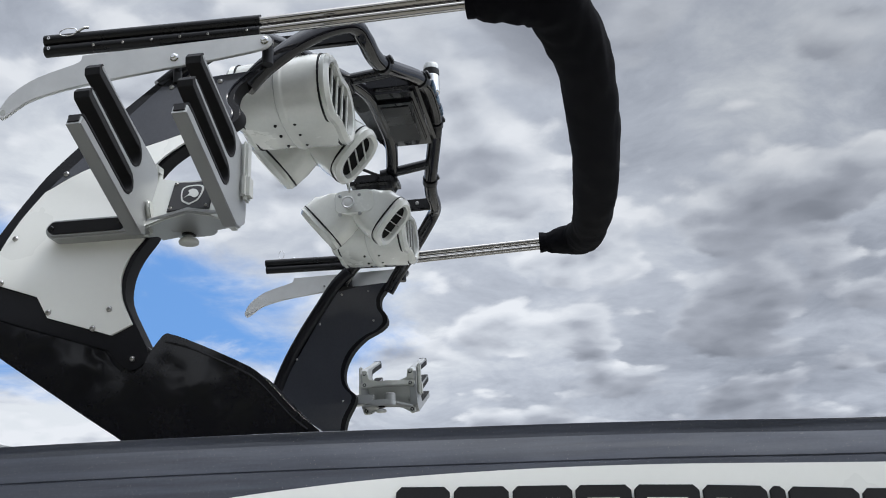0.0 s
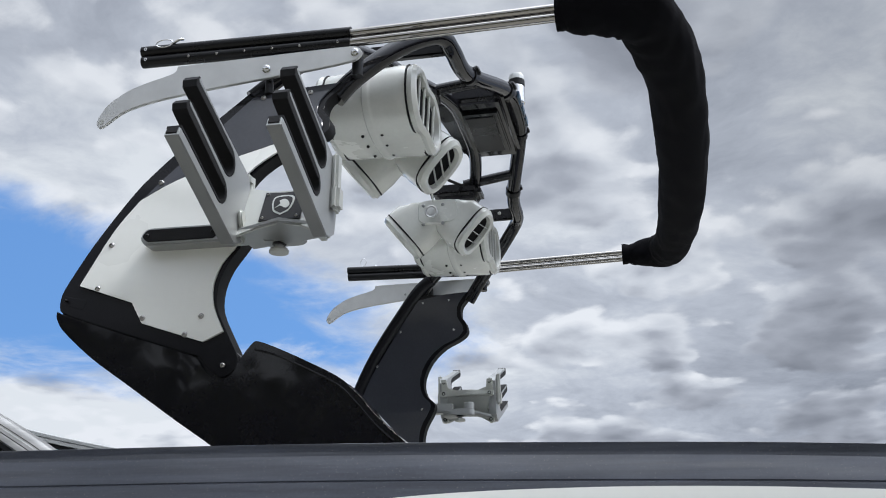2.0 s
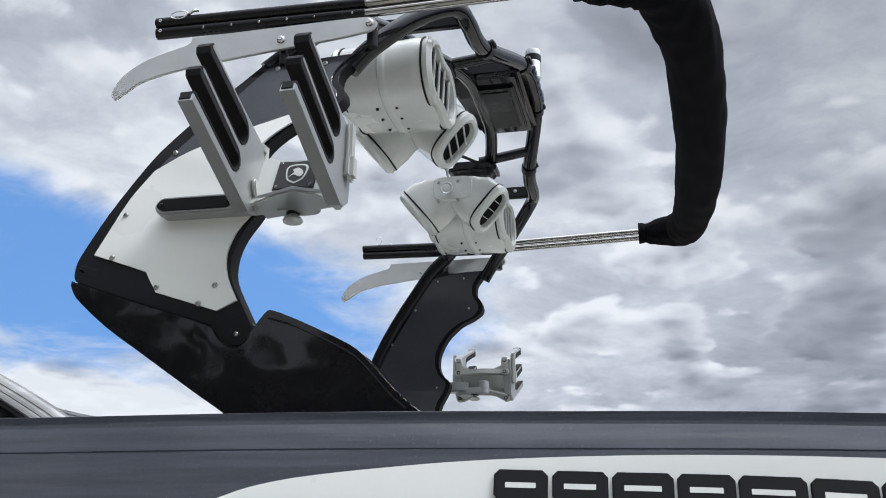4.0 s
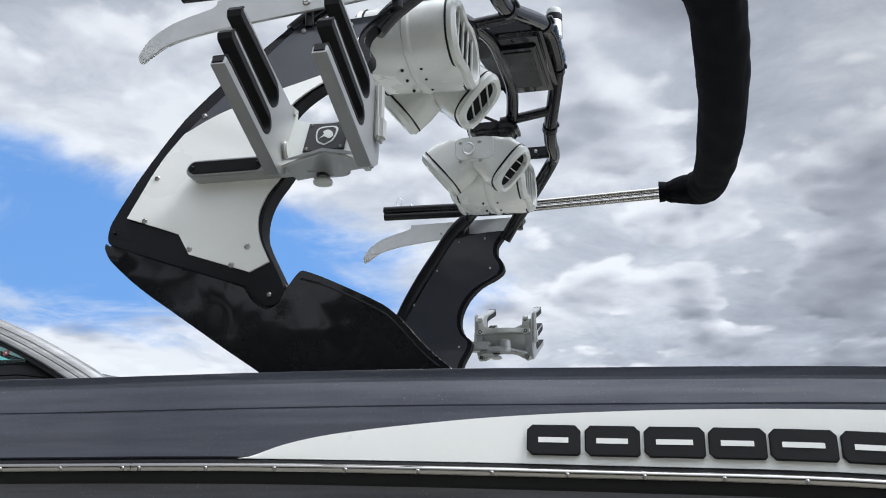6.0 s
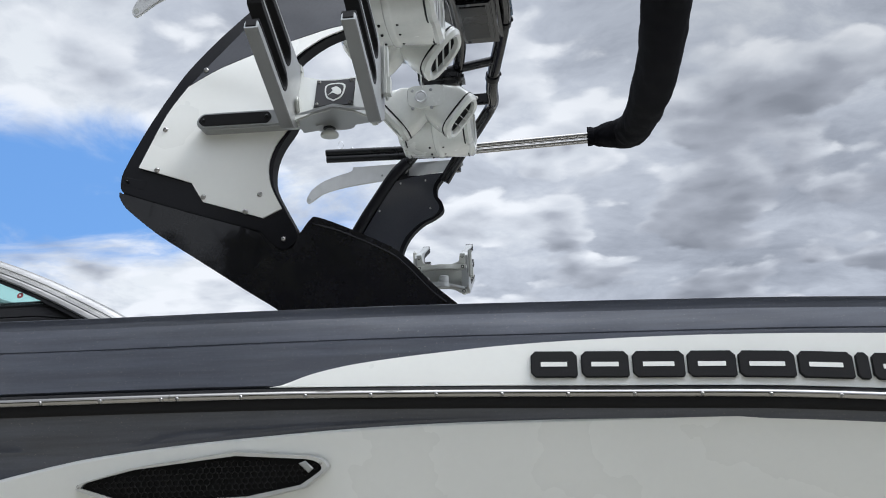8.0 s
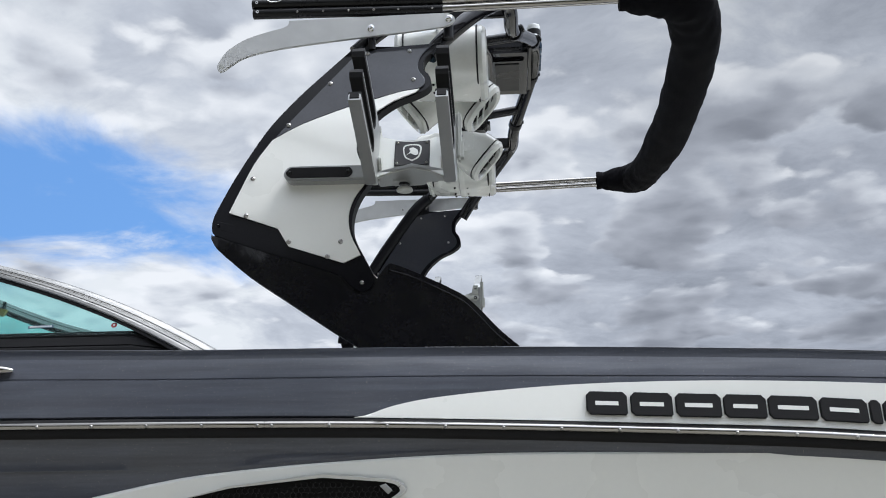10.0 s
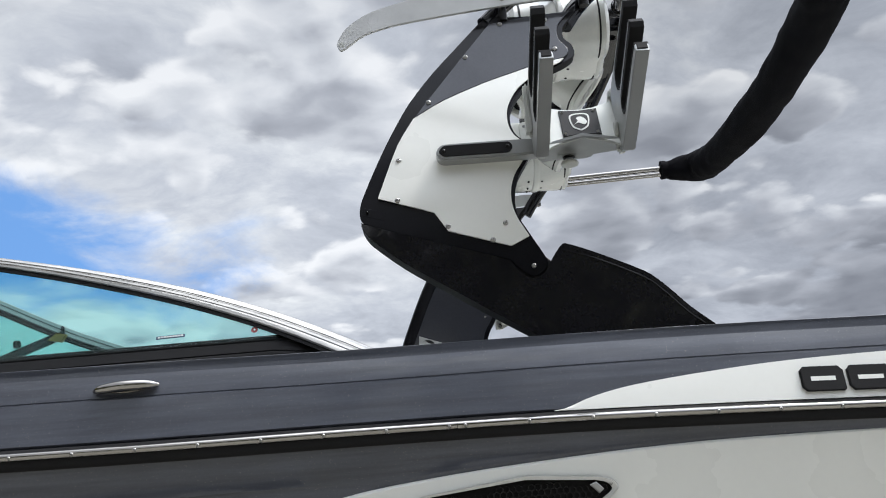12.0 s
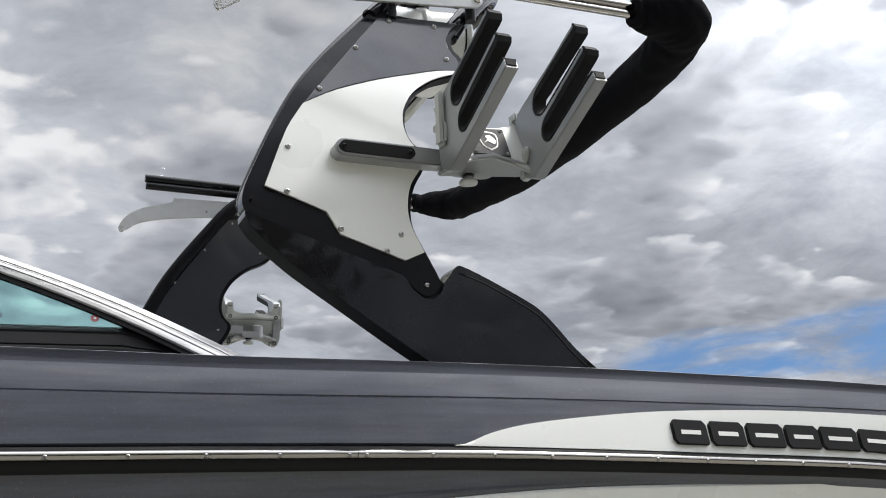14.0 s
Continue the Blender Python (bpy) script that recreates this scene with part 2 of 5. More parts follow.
SOIL = material("gravel yard", (0.245, 0.236, 0.205), 0.9, 0.0, 0.0, 0.3, 0.8, 14, 0.6)
BARK = material("bark", (0.10, 0.08, 0.06), 0.9, 0, 0, 0.3, 6, 40, 0.5)
LEAF = material("leaves", (0.118, 0.12, 0.045), 0.6, 0, 0, 0.3, 1.5, 20)
RED = material("dark red sticker", (0.24, 0.035, 0.04), 0.4)
NAVY = material("dark blue sticker", (0.03, 0.07, 0.12), 0.4)
PALE = material("pale sticker print", (0.55, 0.6, 0.6), 0.5)
BRASS = material("aged brass", (0.45, 0.33, 0.1), 0.35, 0.9)


def glass_material():
    ma = bpy.data.materials.new("tinted windshield glass")
    ma.use_nodes = True
    N, L = ma.node_tree.nodes, ma.node_tree.links
    N.clear()
    tr, gl, mx, fr = (N.new(k) for k in ("ShaderNodeBsdfTransparent", "ShaderNodeBsdfGlossy", "ShaderNodeMixShader", "ShaderNodeFresnel"))
    tr.inputs[0].default_value = (0.66, 0.86, 0.85, 1)
    gl.inputs[0].default_value, gl.inputs[1].default_value = (0.85, 0.95, 0.95, 1), 0.02
    fr.inputs[0].default_value = 1.3
    L.new(fr.outputs[0], mx.inputs[0])
    L.new(tr.outputs[0], mx.inputs[1])
    L.new(gl.outputs[0], mx.inputs[2])
    L.new(mx.outputs[0], N.new("ShaderNodeOutputMaterial").inputs[0])
    return ma


GLASS = glass_material()


# ---- building helpers ----
def thing(name, label, category, at=(0, 0, 0), group="", kind=""):
    ob = new(name)
    ob.empty_display_size = 0.05
    ob.location = at
    return tagged(ob, label, category, group, kind)


FLIP = [False]


def part(name, bm, mat, parent=None, label="", smooth=40):
    """Links a bmesh, given in world coordinates, as one mesh object under its thing."""
    weighted = any(len(f.verts) > 4 for f in bm.faces)
    if FLIP[0]:
        for v in bm.verts:
            v.co.y = 2 * CY - v.co.y
    bmesh.ops.recalc_face_normals(bm, faces=bm.faces)
    if smooth:
        lim = radians(smooth)
        for f in bm.faces:
            f.smooth = True
        for e in bm.edges:
            if len(e.link_faces) == 2 and e.calc_face_angle(0) > lim:
                e.smooth = False
    me = bpy.data.meshes.new(name)
    bm.to_mesh(me)
    bm.free()
    for ma in (mat if isinstance(mat, (list, tuple)) else [mat]):
        me.materials.append(ma)
    ob = new(name, me)
    if parent is not None:
        ob.parent = parent
        up, p = Matrix(), parent
        while p is not None:
            up = p.matrix_basis.inverted() if up == Matrix() else up @ p.matrix_basis.inverted()
            p = p.parent
        ob.matrix_basis = up
    if weighted:
        ob.modifiers.new("weighted_normals", "WEIGHTED_NORMAL").keep_sharp = True
    if label:
        ob["label"] = label
    return ob


def smooth_path(pts, n=6):
    """Catmull-Rom through the points."""
    P = [Vector(p) for p in pts]
    P = [P[0] * 2 - P[1]] + P + [P[-1] * 2 - P[-2]]
    out = []
    for i in range(1, len(P) - 2):
        a, b, c, d = P[i - 1:i + 3]
        for k in range(n):
            t = k / n
            out.append(0.5 * (2 * b + (c - a) * t + (2 * a - 5 * b + 4 * c - d) * t * t + (3 * b - a - 3 * c + d) * t ** 3))
    return out + [P[-2]]


def sweep(bm, pts, r, seg=14, rz=None, rfun=None, up=Vector((0, 0, 1))):
    """A tube along pts; rz is the radius along up where it differs, rfun(i, u, angle) scales it."""
    rings = []
    n = len(pts)
    for i, p in enumerate(pts):
        p = Vector(p)
        t = (Vector(pts[min(i + 1, n - 1)]) - Vector(pts[max(i - 1, 0)])).normalized()
        side = t.cross(up)
        side = side.normalized() if side.length > 1e-4 else Vector((1, 0, 0))
        top = side.cross(t).normalized()
        ring = []
        for k in range(seg):
            a = 2 * math.pi * k / seg
            s = rfun(i, i / (n - 1), a) if rfun else 1.0
            ring.append(bm.verts.new(p + side * math.cos(a) * r * s + top * math.sin(a) * (rz or r) * s))
        rings.append(ring)
    for A, B in zip(rings, rings[1:]):
        for k in range(seg):
            bm.faces.new((A[k], A[(k + 1) % seg], B[(k + 1) % seg], B[k]))
    bm.faces.new(rings[0][::-1])
    bm.faces.new(rings[-1])
    return bm


def tube(pts, r, n=6, seg=14, rz=None, rfun=None):
    return sweep(bmesh.new(), smooth_path(pts, n) if n else pts, r, seg, rz, rfun)


def loft(rings, cap=True):
    bm = bmesh.new()
    R = [[bm.verts.new(p) for p in ring] for ring in rings]
    k = len(R[0])
    for A, B in zip(R, R[1:]):
        for i in range(k):
            bm.faces.new((A[i], A[(i + 1) % k], B[(i + 1) % k], B[i]))
    if cap:
        bm.faces.new(R[0][::-1])
        bm.faces.new(R[-1])
    return bm


def lathe(at, axis, profile, seg=16):
    """A turned shape: profile of (distance along axis, radius)."""
    a = Vector(axis).normalized()
    u = a.orthogonal().normalized()
    v = a.cross(u)
    c = Vector(at)
    return loft([[c + a * d + (u * math.cos(2 * math.pi * k / seg) + v * math.sin(2 * math.pi * k / seg)) * max(r, 1e-4) for k in range(seg)] for d, r in profile])


def block(x0, x1, y0, y1, z0, z1, bevel=0.004, seg=2):
    bm = bmesh.new()
    bmesh.ops.create_cube(bm, size=1, matrix=Matrix.Translation(((x0 + x1) / 2, (y0 + y1) / 2, (z0 + z1) / 2)) @ Matrix.Diagonal((x1 - x0, y1 - y0, z1 - z0, 1)))
    if bevel:
        bmesh.ops.bevel(bm, geom=bm.edges[:], offset=bevel, segments=seg, affect="EDGES")
    return bm


def slab(outline, y0, y1, bevel=0.003, seg=2, warp=None, cuts=(), to=None, xcuts=()):
    """A plate with a given (x, z) outline between two y, bent by warp(x, z) and laid out by to(x, y, z)."""
    bm = bmesh.new()
    f = bm.faces.new([bm.verts.new((x, y0, z)) for x, z in outline])
    for z in cuts:
        g = bm.verts[:] + bm.edges[:] + bm.faces[:]
        bmesh.ops.bisect_plane(bm, geom=g, plane_co=(0, 0, z), plane_no=(0, 0, 1))
    for x in xcuts:
        bmesh.ops.bisect_plane(bm, geom=bm.verts[:] + bm.edges[:] + bm.faces[:], plane_co=(x, 0, 0), plane_no=(1, 0, 0))
    front = bm.faces[:]
    ext = bmesh.ops.extrude_face_region(bm, geom=front)
    bmesh.ops.translate(bm, verts=[v for v in ext["geom"] if isinstance(v, bmesh.types.BMVert)], vec=(0, y1 - y0, 0))
    bmesh.ops.recalc_face_normals(bm, faces=bm.faces)
    if bevel:
        es = [e for e in bm.edges if len(e.link_faces) == 2 and e.calc_face_angle(0) > 1.2 and abs(e.verts[0].co.y - e.verts[1].co.y) < 1e-5]
        bmesh.ops.bevel(bm, geom=es, offset=bevel, segments=seg, affect="EDGES", clamp_overlap=True)
    for v in bm.verts:
        if warp:
            v.co.y += warp(v.co.x, v.co.z)
        if to:
            v.co = to(*v.co)
    return bm


def outline(pts, n=5, sharp=()):
    """A closed outline through (x, z) control points, rounded except at the sharp ones."""
    k = len(pts)
    out = []
    for i in range(k):
        a, b, c, d = (Vector(pts[(i + j) % k]) for j in (-1, 0, 1, 2))
        ta = (c - a) * 0.5 if i not in sharp else (c - b)
        tb = (d - b) * 0.5 if (i + 1) % k not in sharp else (c - b)
        lim = (c - b).length
        ta = ta.normalized() * min(ta.length, lim)
        tb = tb.normalized() * min(tb.length, lim)
        steps = 1 if (i in sharp and (i + 1) % k in sharp) else n
        for s in range(steps):
            t = s / steps
            h = (2 * t ** 3 - 3 * t * t + 1, t ** 3 - 2 * t * t + t, -2 * t ** 3 + 3 * t * t, t ** 3 - t * t)
            p = b * h[0] + ta * h[1] + c * h[2] + tb * h[3]
            out.append((p.x, p.y))
    return out


def screw(parent, at, axis=(0, -1, 0), r=0.007, name="screw", mat=None):
    bm = lathe(at, axis, [(-0.004, r), (0.001, r), (0.003, r * 0.8), (0.004, r * 0.45), (0.0035, r * 0.42), (0.0015, r * 0.38)], 12)
    return part(name, bm, mat or SCREW, parent)


CY = 1.185                      # the boat's centre line
MIRROR = Matrix.Translation((0, 2 * CY, 0)) @ Matrix.Diagonal((1, -1, 1, 1))


def lerp_table(v, xs, ys):
    return float(np.interp(v, xs, ys))


def glide(v, xs, ys):
    """A smooth curve through the table's points, straight on beyond its ends."""
    if v <= xs[0] or v >= xs[-1]:
        return lerp_table(v, xs, ys)
    i = max(k for k in range(len(xs) - 1) if xs[k] <= v)

    def slope(k):
        a, b = max(k - 1, 0), min(k + 1, len(xs) - 1)
        return (ys[b] - ys[a]) / (xs[b] - xs[a])
    h = xs[i + 1] - xs[i]
    t = (v - xs[i]) / h
    return (2 * t ** 3 - 3 * t * t + 1) * ys[i] + (t ** 3 - 2 * t * t + t) * h * slope(i) + (3 * t * t - 2 * t ** 3) * ys[i + 1] + (t ** 3 - t * t) * h * slope(i + 1)


def leg_y(z):
    return lerp_table(z, (2.0, 2.4, 2.5, 2.61, 2.733, 2.917, 3.07, 3.187, 3.3), (-0.01, 0, 0.001, 0.008, 0.03, 0.076, 0.128, 0.168, 0.207))


# ---- ground ----
def ground():
    bm = bmesh.new()
    bmesh.ops.create_grid(bm, x_segments=2, y_segments=2, size=2500)
    tagged(part("ground", bm, SOIL), "pale gravel yard under the boat", "ground", kind="structure")


ground()


def tree(at, height, seed):
    """A tree kept out of view: tapered trunk, limbs and a crown of many leaf clumps."""
    rnd = random.Random(seed)
    t = thing("tree", "dark green leafy tree at the edge of the yard", "tree", at, "trees along the yard")
    A = Vector(at)
    trunk = bmesh.new()
    sweep(trunk, smooth_path([A, A + Vector((0.1, 0, height * 0.3)), A + Vector((0.0, 0.1, height * 0.75))], 5), 0.16, 8, None, lambda i, u, a: 1 - 0.75 * u)
    tips = []
    for k in range(9):
        a, h = rnd.uniform(0, 6.28), height * rnd.uniform(0.3, 0.65)
        b = A + Vector((0, 0, h))
        e = b + Vector((math.cos(a) * height * 0.27, math.sin(a) * height * 0.27, height * rnd.uniform(0.1, 0.25)))
        sweep(trunk, [b, (b + e) / 2 + Vector((0, 0, 0.1)), e], 0.06, 6, None, lambda i, u, a: 1 - 0.7 * u)
        tips.append(e)
    part("trunk", trunk, BARK, t)
    verts, faces = [], []
    for k in range(4200):
        c = rnd.choice(tips) if rnd.random() < 0.6 else A + Vector((0, 0, height * rnd.uniform(0.35, 0.9)))
        p = c + Vector((rnd.gauss(0, 1), rnd.gauss(0, 1), rnd.gauss(0, 0.8))) * height * 0.10
        if p.z < A.z + height * 0.1:
            continue
        u = Vector((rnd.uniform(-1, 1), rnd.uniform(-1, 1), rnd.uniform(-1, 1))).normalized()
        v = u.orthogonal().normalized()
        s = rnd.uniform(0.14, 0.3)
        i = len(verts)
        verts += [p - u * s, p + v * s * 0.5, p + u * s, p - v * s * 0.5]
        faces.append((i, i + 1, i + 2, i + 3))
    me = bpy.data.meshes.new("crown")
    me.from_pydata([v - A for v in verts], [], faces)
    me.materials.append(LEAF)
    ob = new("crown", me)
    ob.parent = t


for k in (0, 1, 2, 3, 4, 5, 6, 7, 8, 9, 11):
    tree((-13 + 3.3 * k + 0.7 * math.sin(k * 2.3), -12.5 + 1.2 * math.cos(k * 1.7), 0), (6.7 if k < 5 else 5.1) + 0.8 * math.sin(k * 1.9), k)


# unseen row added towards the bow to darken reflections in the black tower
for k in range(8):
    tree((-15 + 0.8 * math.sin(k * 2.1), -11.5 + 2.6 * k, 0), 10.0 + 1.2 * math.cos(k * 1.3), 40 + k)


# ---- hull ----
def hull_y(x):
    """Outermost side of the boat in plan, near side."""
    return glide(x, (-3.4, -1.6, -1.0, -0.5, 0.0, 0.4, 0.8, 1.2, 1.6, 2.6), (-0.05, -0.125, -0.128, -0.125, -0.108, -0.074, -0.048, -0.048, -0.054, -0.065))


def deck_z(x):
    return glide(x, (-3.4, -1.6, -1.0, -0.5, 0.0, 0.4, 0.8, 1.2, 1.6, 2.6), (2.25, 2.222, 2.213, 2.203, 2.201, 2.2, 2.193, 2.180, 2.161, 2.135))


def rail_z(x):
    return glide(x, (-3.4, -1.6, -1.0, -0.5, 0.0, 0.4, 0.8, 1.2, 1.6, 2.6), (2.05, 2.018, 2.008, 2.004, 1.998, 1.988, 1.974, 1.956, 1.926, 1.87))


def low_z(x):
    return glide(x, (-3.4, -1.6, -1.0, -0.5, -0.25, 0.0, 0.2, 0.4, 0.8, 1.2, 1.6, 2.6), (1.20, 1.603, 1.738, 1.846, 1.876, 1.893, 1.903, 1.908, 1.906, 1.901, 1.878, 1.82))


def skin(xs, section):
    """Lofts a strip along x; section(x) gives the (dy, z) points, dy inward from the hull's side."""
    bm = bmesh.new()
    rows = [[bm.verts.new((x, hull_y(x) + dy, z)) for dy, z in section(x)] for x in xs]
    for A, B in zip(rows, rows[1:]):
        for k in range(len(A) - 1):
            bm.faces.new((A[k], A[k + 1], B[k + 1], B[k]))
    return bm


XS = [-3.4 + 0.075 * i for i in range(81)]


def both_sides(bm):
    g = bmesh.ops.duplicate(bm, geom=bm.verts[:] + bm.edges[:] + bm.faces[:])
    for v in g["geom"]:
        if isinstance(v, bmesh.types.BMVert):
            v.co.y = 2 * CY - v.co.y
    return bm


def hull():
    boat = thing("boat_hull", "charcoal metallic wakeboard boat hull with white stripe", "boat", (0, CY, 0))

    def deck(x):
        z = deck_z(x)
        c = 2.126 - (2.209 - z) * 0.8
        return [(0.42, z + 0.006), (0.2, z + 0.004), (0.08, z + 0.0008), (0.0400, z - 0.0002), (0.0392, z - 0.0010), (0.0422, z - 0.0255), (0.0410, z - 0.0275), (0.024, c), (0.0252, c - 0.0025), (0.0235, c - 0.0045),
                (0.0155, c - 0.0065), (0.0135, c - 0.014), (-0.009, rail_z(x) + 0.012), (-0.003, rail_z(x) + 0.006), (0.012, rail_z(x) + 0.004)]

    part("deck", both_sides(skin(XS, deck)), CHARCOAL, boat)

    def band(x):
        r, l = rail_z(x) - 0.044, low_z(x)
        c = lerp_table(x, (-1.2, -0.5, -0.3), (0.006, 0.004, 0.0))
        m = min(r - 0.02, max(l + 0.01, 1.872))
        return [(0.012, r + 0.002), (-0.002, r), (0.002, r - 0.006), (0.008, m + 0.004), (0.008 + c, m), (0.009 + c, m - 0.004), (0.014 + c, min(l, m - 0.008)), (0.020 + c, min(l, m - 0.008) - 0.003)]

    part("side_band", both_sides(skin(XS, band)), CHARCOAL, boat, "charcoal band under the rub rail")

    def lower(x):
        l = low_z(x)
        return [(0.022, l + 0.004), (0.012, l), (0.008, l - 0.006), (0.012, l - 0.03), (0.03, l - 0.12), (0.06, l - 0.28), (0.13, min(1.45, l - 0.3)), (0.30, 1.05), (0.75, 0.82), (CY - hull_y(x), 0.62)]

    part("lower_hull", both_sides(skin(XS, lower)), WHITE_GEL, boat, "white lower hull")
    # transom and bow close the shell
    for x in (XS[0], XS[-1]):
        y0 = hull_y(x)
        bm = slab([(y0 + 0.02, 1.9), (y0 + 0.3, 1.05), (CY, 0.64), (2 * CY - y0 - 0.3, 1.05), (2 * CY - y0 - 0.02, 1.9), (2 * CY - y0 - 0.06, deck_z(x)), (y0 + 0.06, deck_z(x))], 0, 0.03, 0.005)
        for v in bm.verts:
            v.co = (x + v.co.y, v.co.x, v.co.z)
        part("end_panel", bm, CHARCOAL, boat)
    # side stripe
    def stripe(x):
        top = glide(x, (0.0, 0.03, 0.085, 0.135, 0.2, 0.3, 0.41, 0.55, 0.72, 0.95, 1.2, 1.5, 2.6), (2.0045, 2.010, 2.030, 2.043, 2.055, 2.067, 2.077, 2.087, 2.093, 2.094, 2.087, 2.072, 2.02))
        lo = rail_z(x) + 0.007
        hi = max(top, lo + 0.0006)
        base = rail_z(x) + 0.012
        f = lambda z: -0.009 + 0.0225 * (z - base) / (2.112 - (2.209 - deck_z(x)) * 0.8 - base)
        return [(f(hi) + 0.004, hi + 0.001), (f(hi) - 0.0015, hi), (f((hi + lo) / 2) - 0.0025, (hi + lo) / 2), (f(lo) - 0.0015, lo), (f(lo) + 0.004, lo - 0.001)]

    part("side_stripe", skin([0.0 + 0.026 * i for i in range(101)], stripe), WHITE_GEL, boat, "white side stripe")
    # rub rail: black bed and bright insert
    def bed(x):
        r = rail_z(x)
        return [(0.012, r + 0.006), (-0.010, r + 0.005), (-0.015, r + 0.001), (-0.019, r - 0.006), (-0.019, r - 0.034), (-0.015, r - 0.040), (-0.008, r - 0.046), (0.012, r - 0.046)]

    rail = part("rub_rail", both_sides(skin(XS, bed)), BLACK_RUBBER, boat, "black rub rail with stainless insert")
    for a, b in ((-3.4, -0.238), (-0.237, 2.6)):
        n = int((b - a) / 0.07)
        def cap(x):
            r = rail_z(x) - 0.021
            return [(-0.0185 - 0.0125 * max(0, math.cos(t)) ** 0.8, r + 0.0085 + 0.0100 * math.sin(t)) for t in [(-1.5708 + 3.1416 * k / 12) for k in range(13)]]
        part("rail_insert", skin([a + (b - a) * i / n for i in range(n + 1)], cap), STEEL, rail, "polished stainless rub rail insert")
    xs = [-0.218 + 0.154 * k for k in range(16)] + [-0.257 - 0.150 * k for k in range(19)]
    for x in xs:
        screw(rail, (x, hull_y(x) - 0.0295, rail_z(x) - 0.015), r=0.005)
    return boat


hull()


def trailer():
    """Bunk trailer that carries the boat."""
    t = thing("boat_trailer", "dark steel bunk trailer under the boat", "trailer", (0, CY, 0))
    for s in (-1, 1):
        y = CY + s * 0.55
        rings = [[(x, y + dy, z + 0.78 + (0.0 if x > -2 else (-2 - x) * 0.05)) for dy, z in ((-0.05, 0), (0.05, 0), (0.05, 0.09), (-0.05, 0.09))] for x in (-2.6, -1, 0.5, 2.2)]
        part("bunk", loft(rings), BLACK_RUBBER, t, "carpeted bunk")
        part("side_beam", block(-3.2, 2.3, CY + s * 0.9 - 0.04, CY + s * 0.9 + 0.04, 0.42, 0.54, 0.01), BLACK_SATIN, t)
        for x in (-2.0, -0.2, 1.6):
            part("bunk_post", block(x - 0.03, x + 0.03, y - 0.03, y + 0.03, 0.50, 0.80, 0.004), BLACK_SATIN, t)
        for x in (0.1, 0.85):
            w = part("wheel", lathe((x, CY + s * 1.02, 0.33), (0, s, 0), [(0, 0.2), (0, 0.31), (0.03, 0.33), (0.17, 0.33), (0.2, 0.31), (0.2, 0.2)], 28), BLACK_RUBBER, t)
            part("rim", lathe((x, CY + s * 1.05, 0.33), (0, s, 0), [(0, 0.2), (0.12, 0.2), (0.14, 0.17), (0.10, 0.06), (0.13, 0.05)], 24), STEEL, w)
    for x in (-2.0, -0.2, 1.6):
        part("cross_beam", block(x - 0.04, x + 0.04, CY - 0.9, CY + 0.9, 0.43, 0.51, 0.005), BLACK_SATIN, t)


trailer()


def lettering():
    """Nine plain dark blocks where the maker's name stands on the stripe."""
    badge = thing("hull_badge", "row of raised black blocks on the white stripe", "badge", (1.2, hull_y(1.2), 2.04))
    lay = lambda X, Z: hull_y(X) - 0.009 + 0.0225 * (Z - rail_z(X) - 0.012) / 0.1
    for x, w in ((0.622, 0.110), (0.741, 0.112), (0.861, 0.121), (0.988, 0.112), (1.105, 0.128), (1.239, 0.123), (1.367, 0.030), (1.402, 0.132), (1.540, 0.124)):
        sag = lambda X: rail_z(X) - rail_z(x + w / 2)
        z0, z1 = rail_z(x + w / 2) + 0.0245, rail_z(x + w / 2) + 0.0885
        c = min(0.011, w * 0.3)
        o = outline([(x + c, z0), (x + w - c * 0.5, z0), (x + w, z0 + c * 0.5), (x + w, z1 - c), (x + w - c, z1), (x + c, z1), (x, z1 - c), (x, z0 + c)], 2, tuple(range(8)))
        o = [(px, pz + sag(px)) for px, pz in o]
        block_ob = part("block", slab(o, -0.0125, -0.001, 0.0028, 2, lay), BLACK_RUBBER, badge)
        if w > 0.05:
            m = (z0 + z1) / 2
            o = [(x + 0.024, m - 0.0055), (x + w - 0.024, m - 0.0055), (x + w - 0.024, m + 0.0055), (x + 0.024, m + 0.0055)]
            part("slot", slab([(px, pz + sag(px)) for px, pz in o], -0.0133, -0.012, 0, 1, lay), WHITE_GEL, block_ob, "white slot")


lettering()


def cleat():
    c = thing("cleat", "polished stainless pull-up cleat on the hull side", "cleat", (-1.03, hull_y(-1.03), 2.147))
    y = hull_y(-1.03) + 0.033
    pts = [(-1.122, y - 0.010, 2.149), (-1.10, y - 0.021, 2.151), (-1.045, y - 0.030, 2.154), (-0.99, y - 0.022, 2.154), (-0.964, y - 0.010, 2.153)]
    part("bar", tube(pts, 0.012, 6, 16, 0.0125, lambda i, u, a: 0.3 + 0.7 * math.sin(math.pi * min(max(u, 0.02), 0.98)) ** 0.6), STEEL, c)
    part("base_plate", slab(outline([(-1.118, 2.150), (-1.045, 2.139), (-0.968, 2.152), (-1.045, 2.167)], 8), y - 0.014, y + 0.008, 0.003), STEEL, c)


cleat()


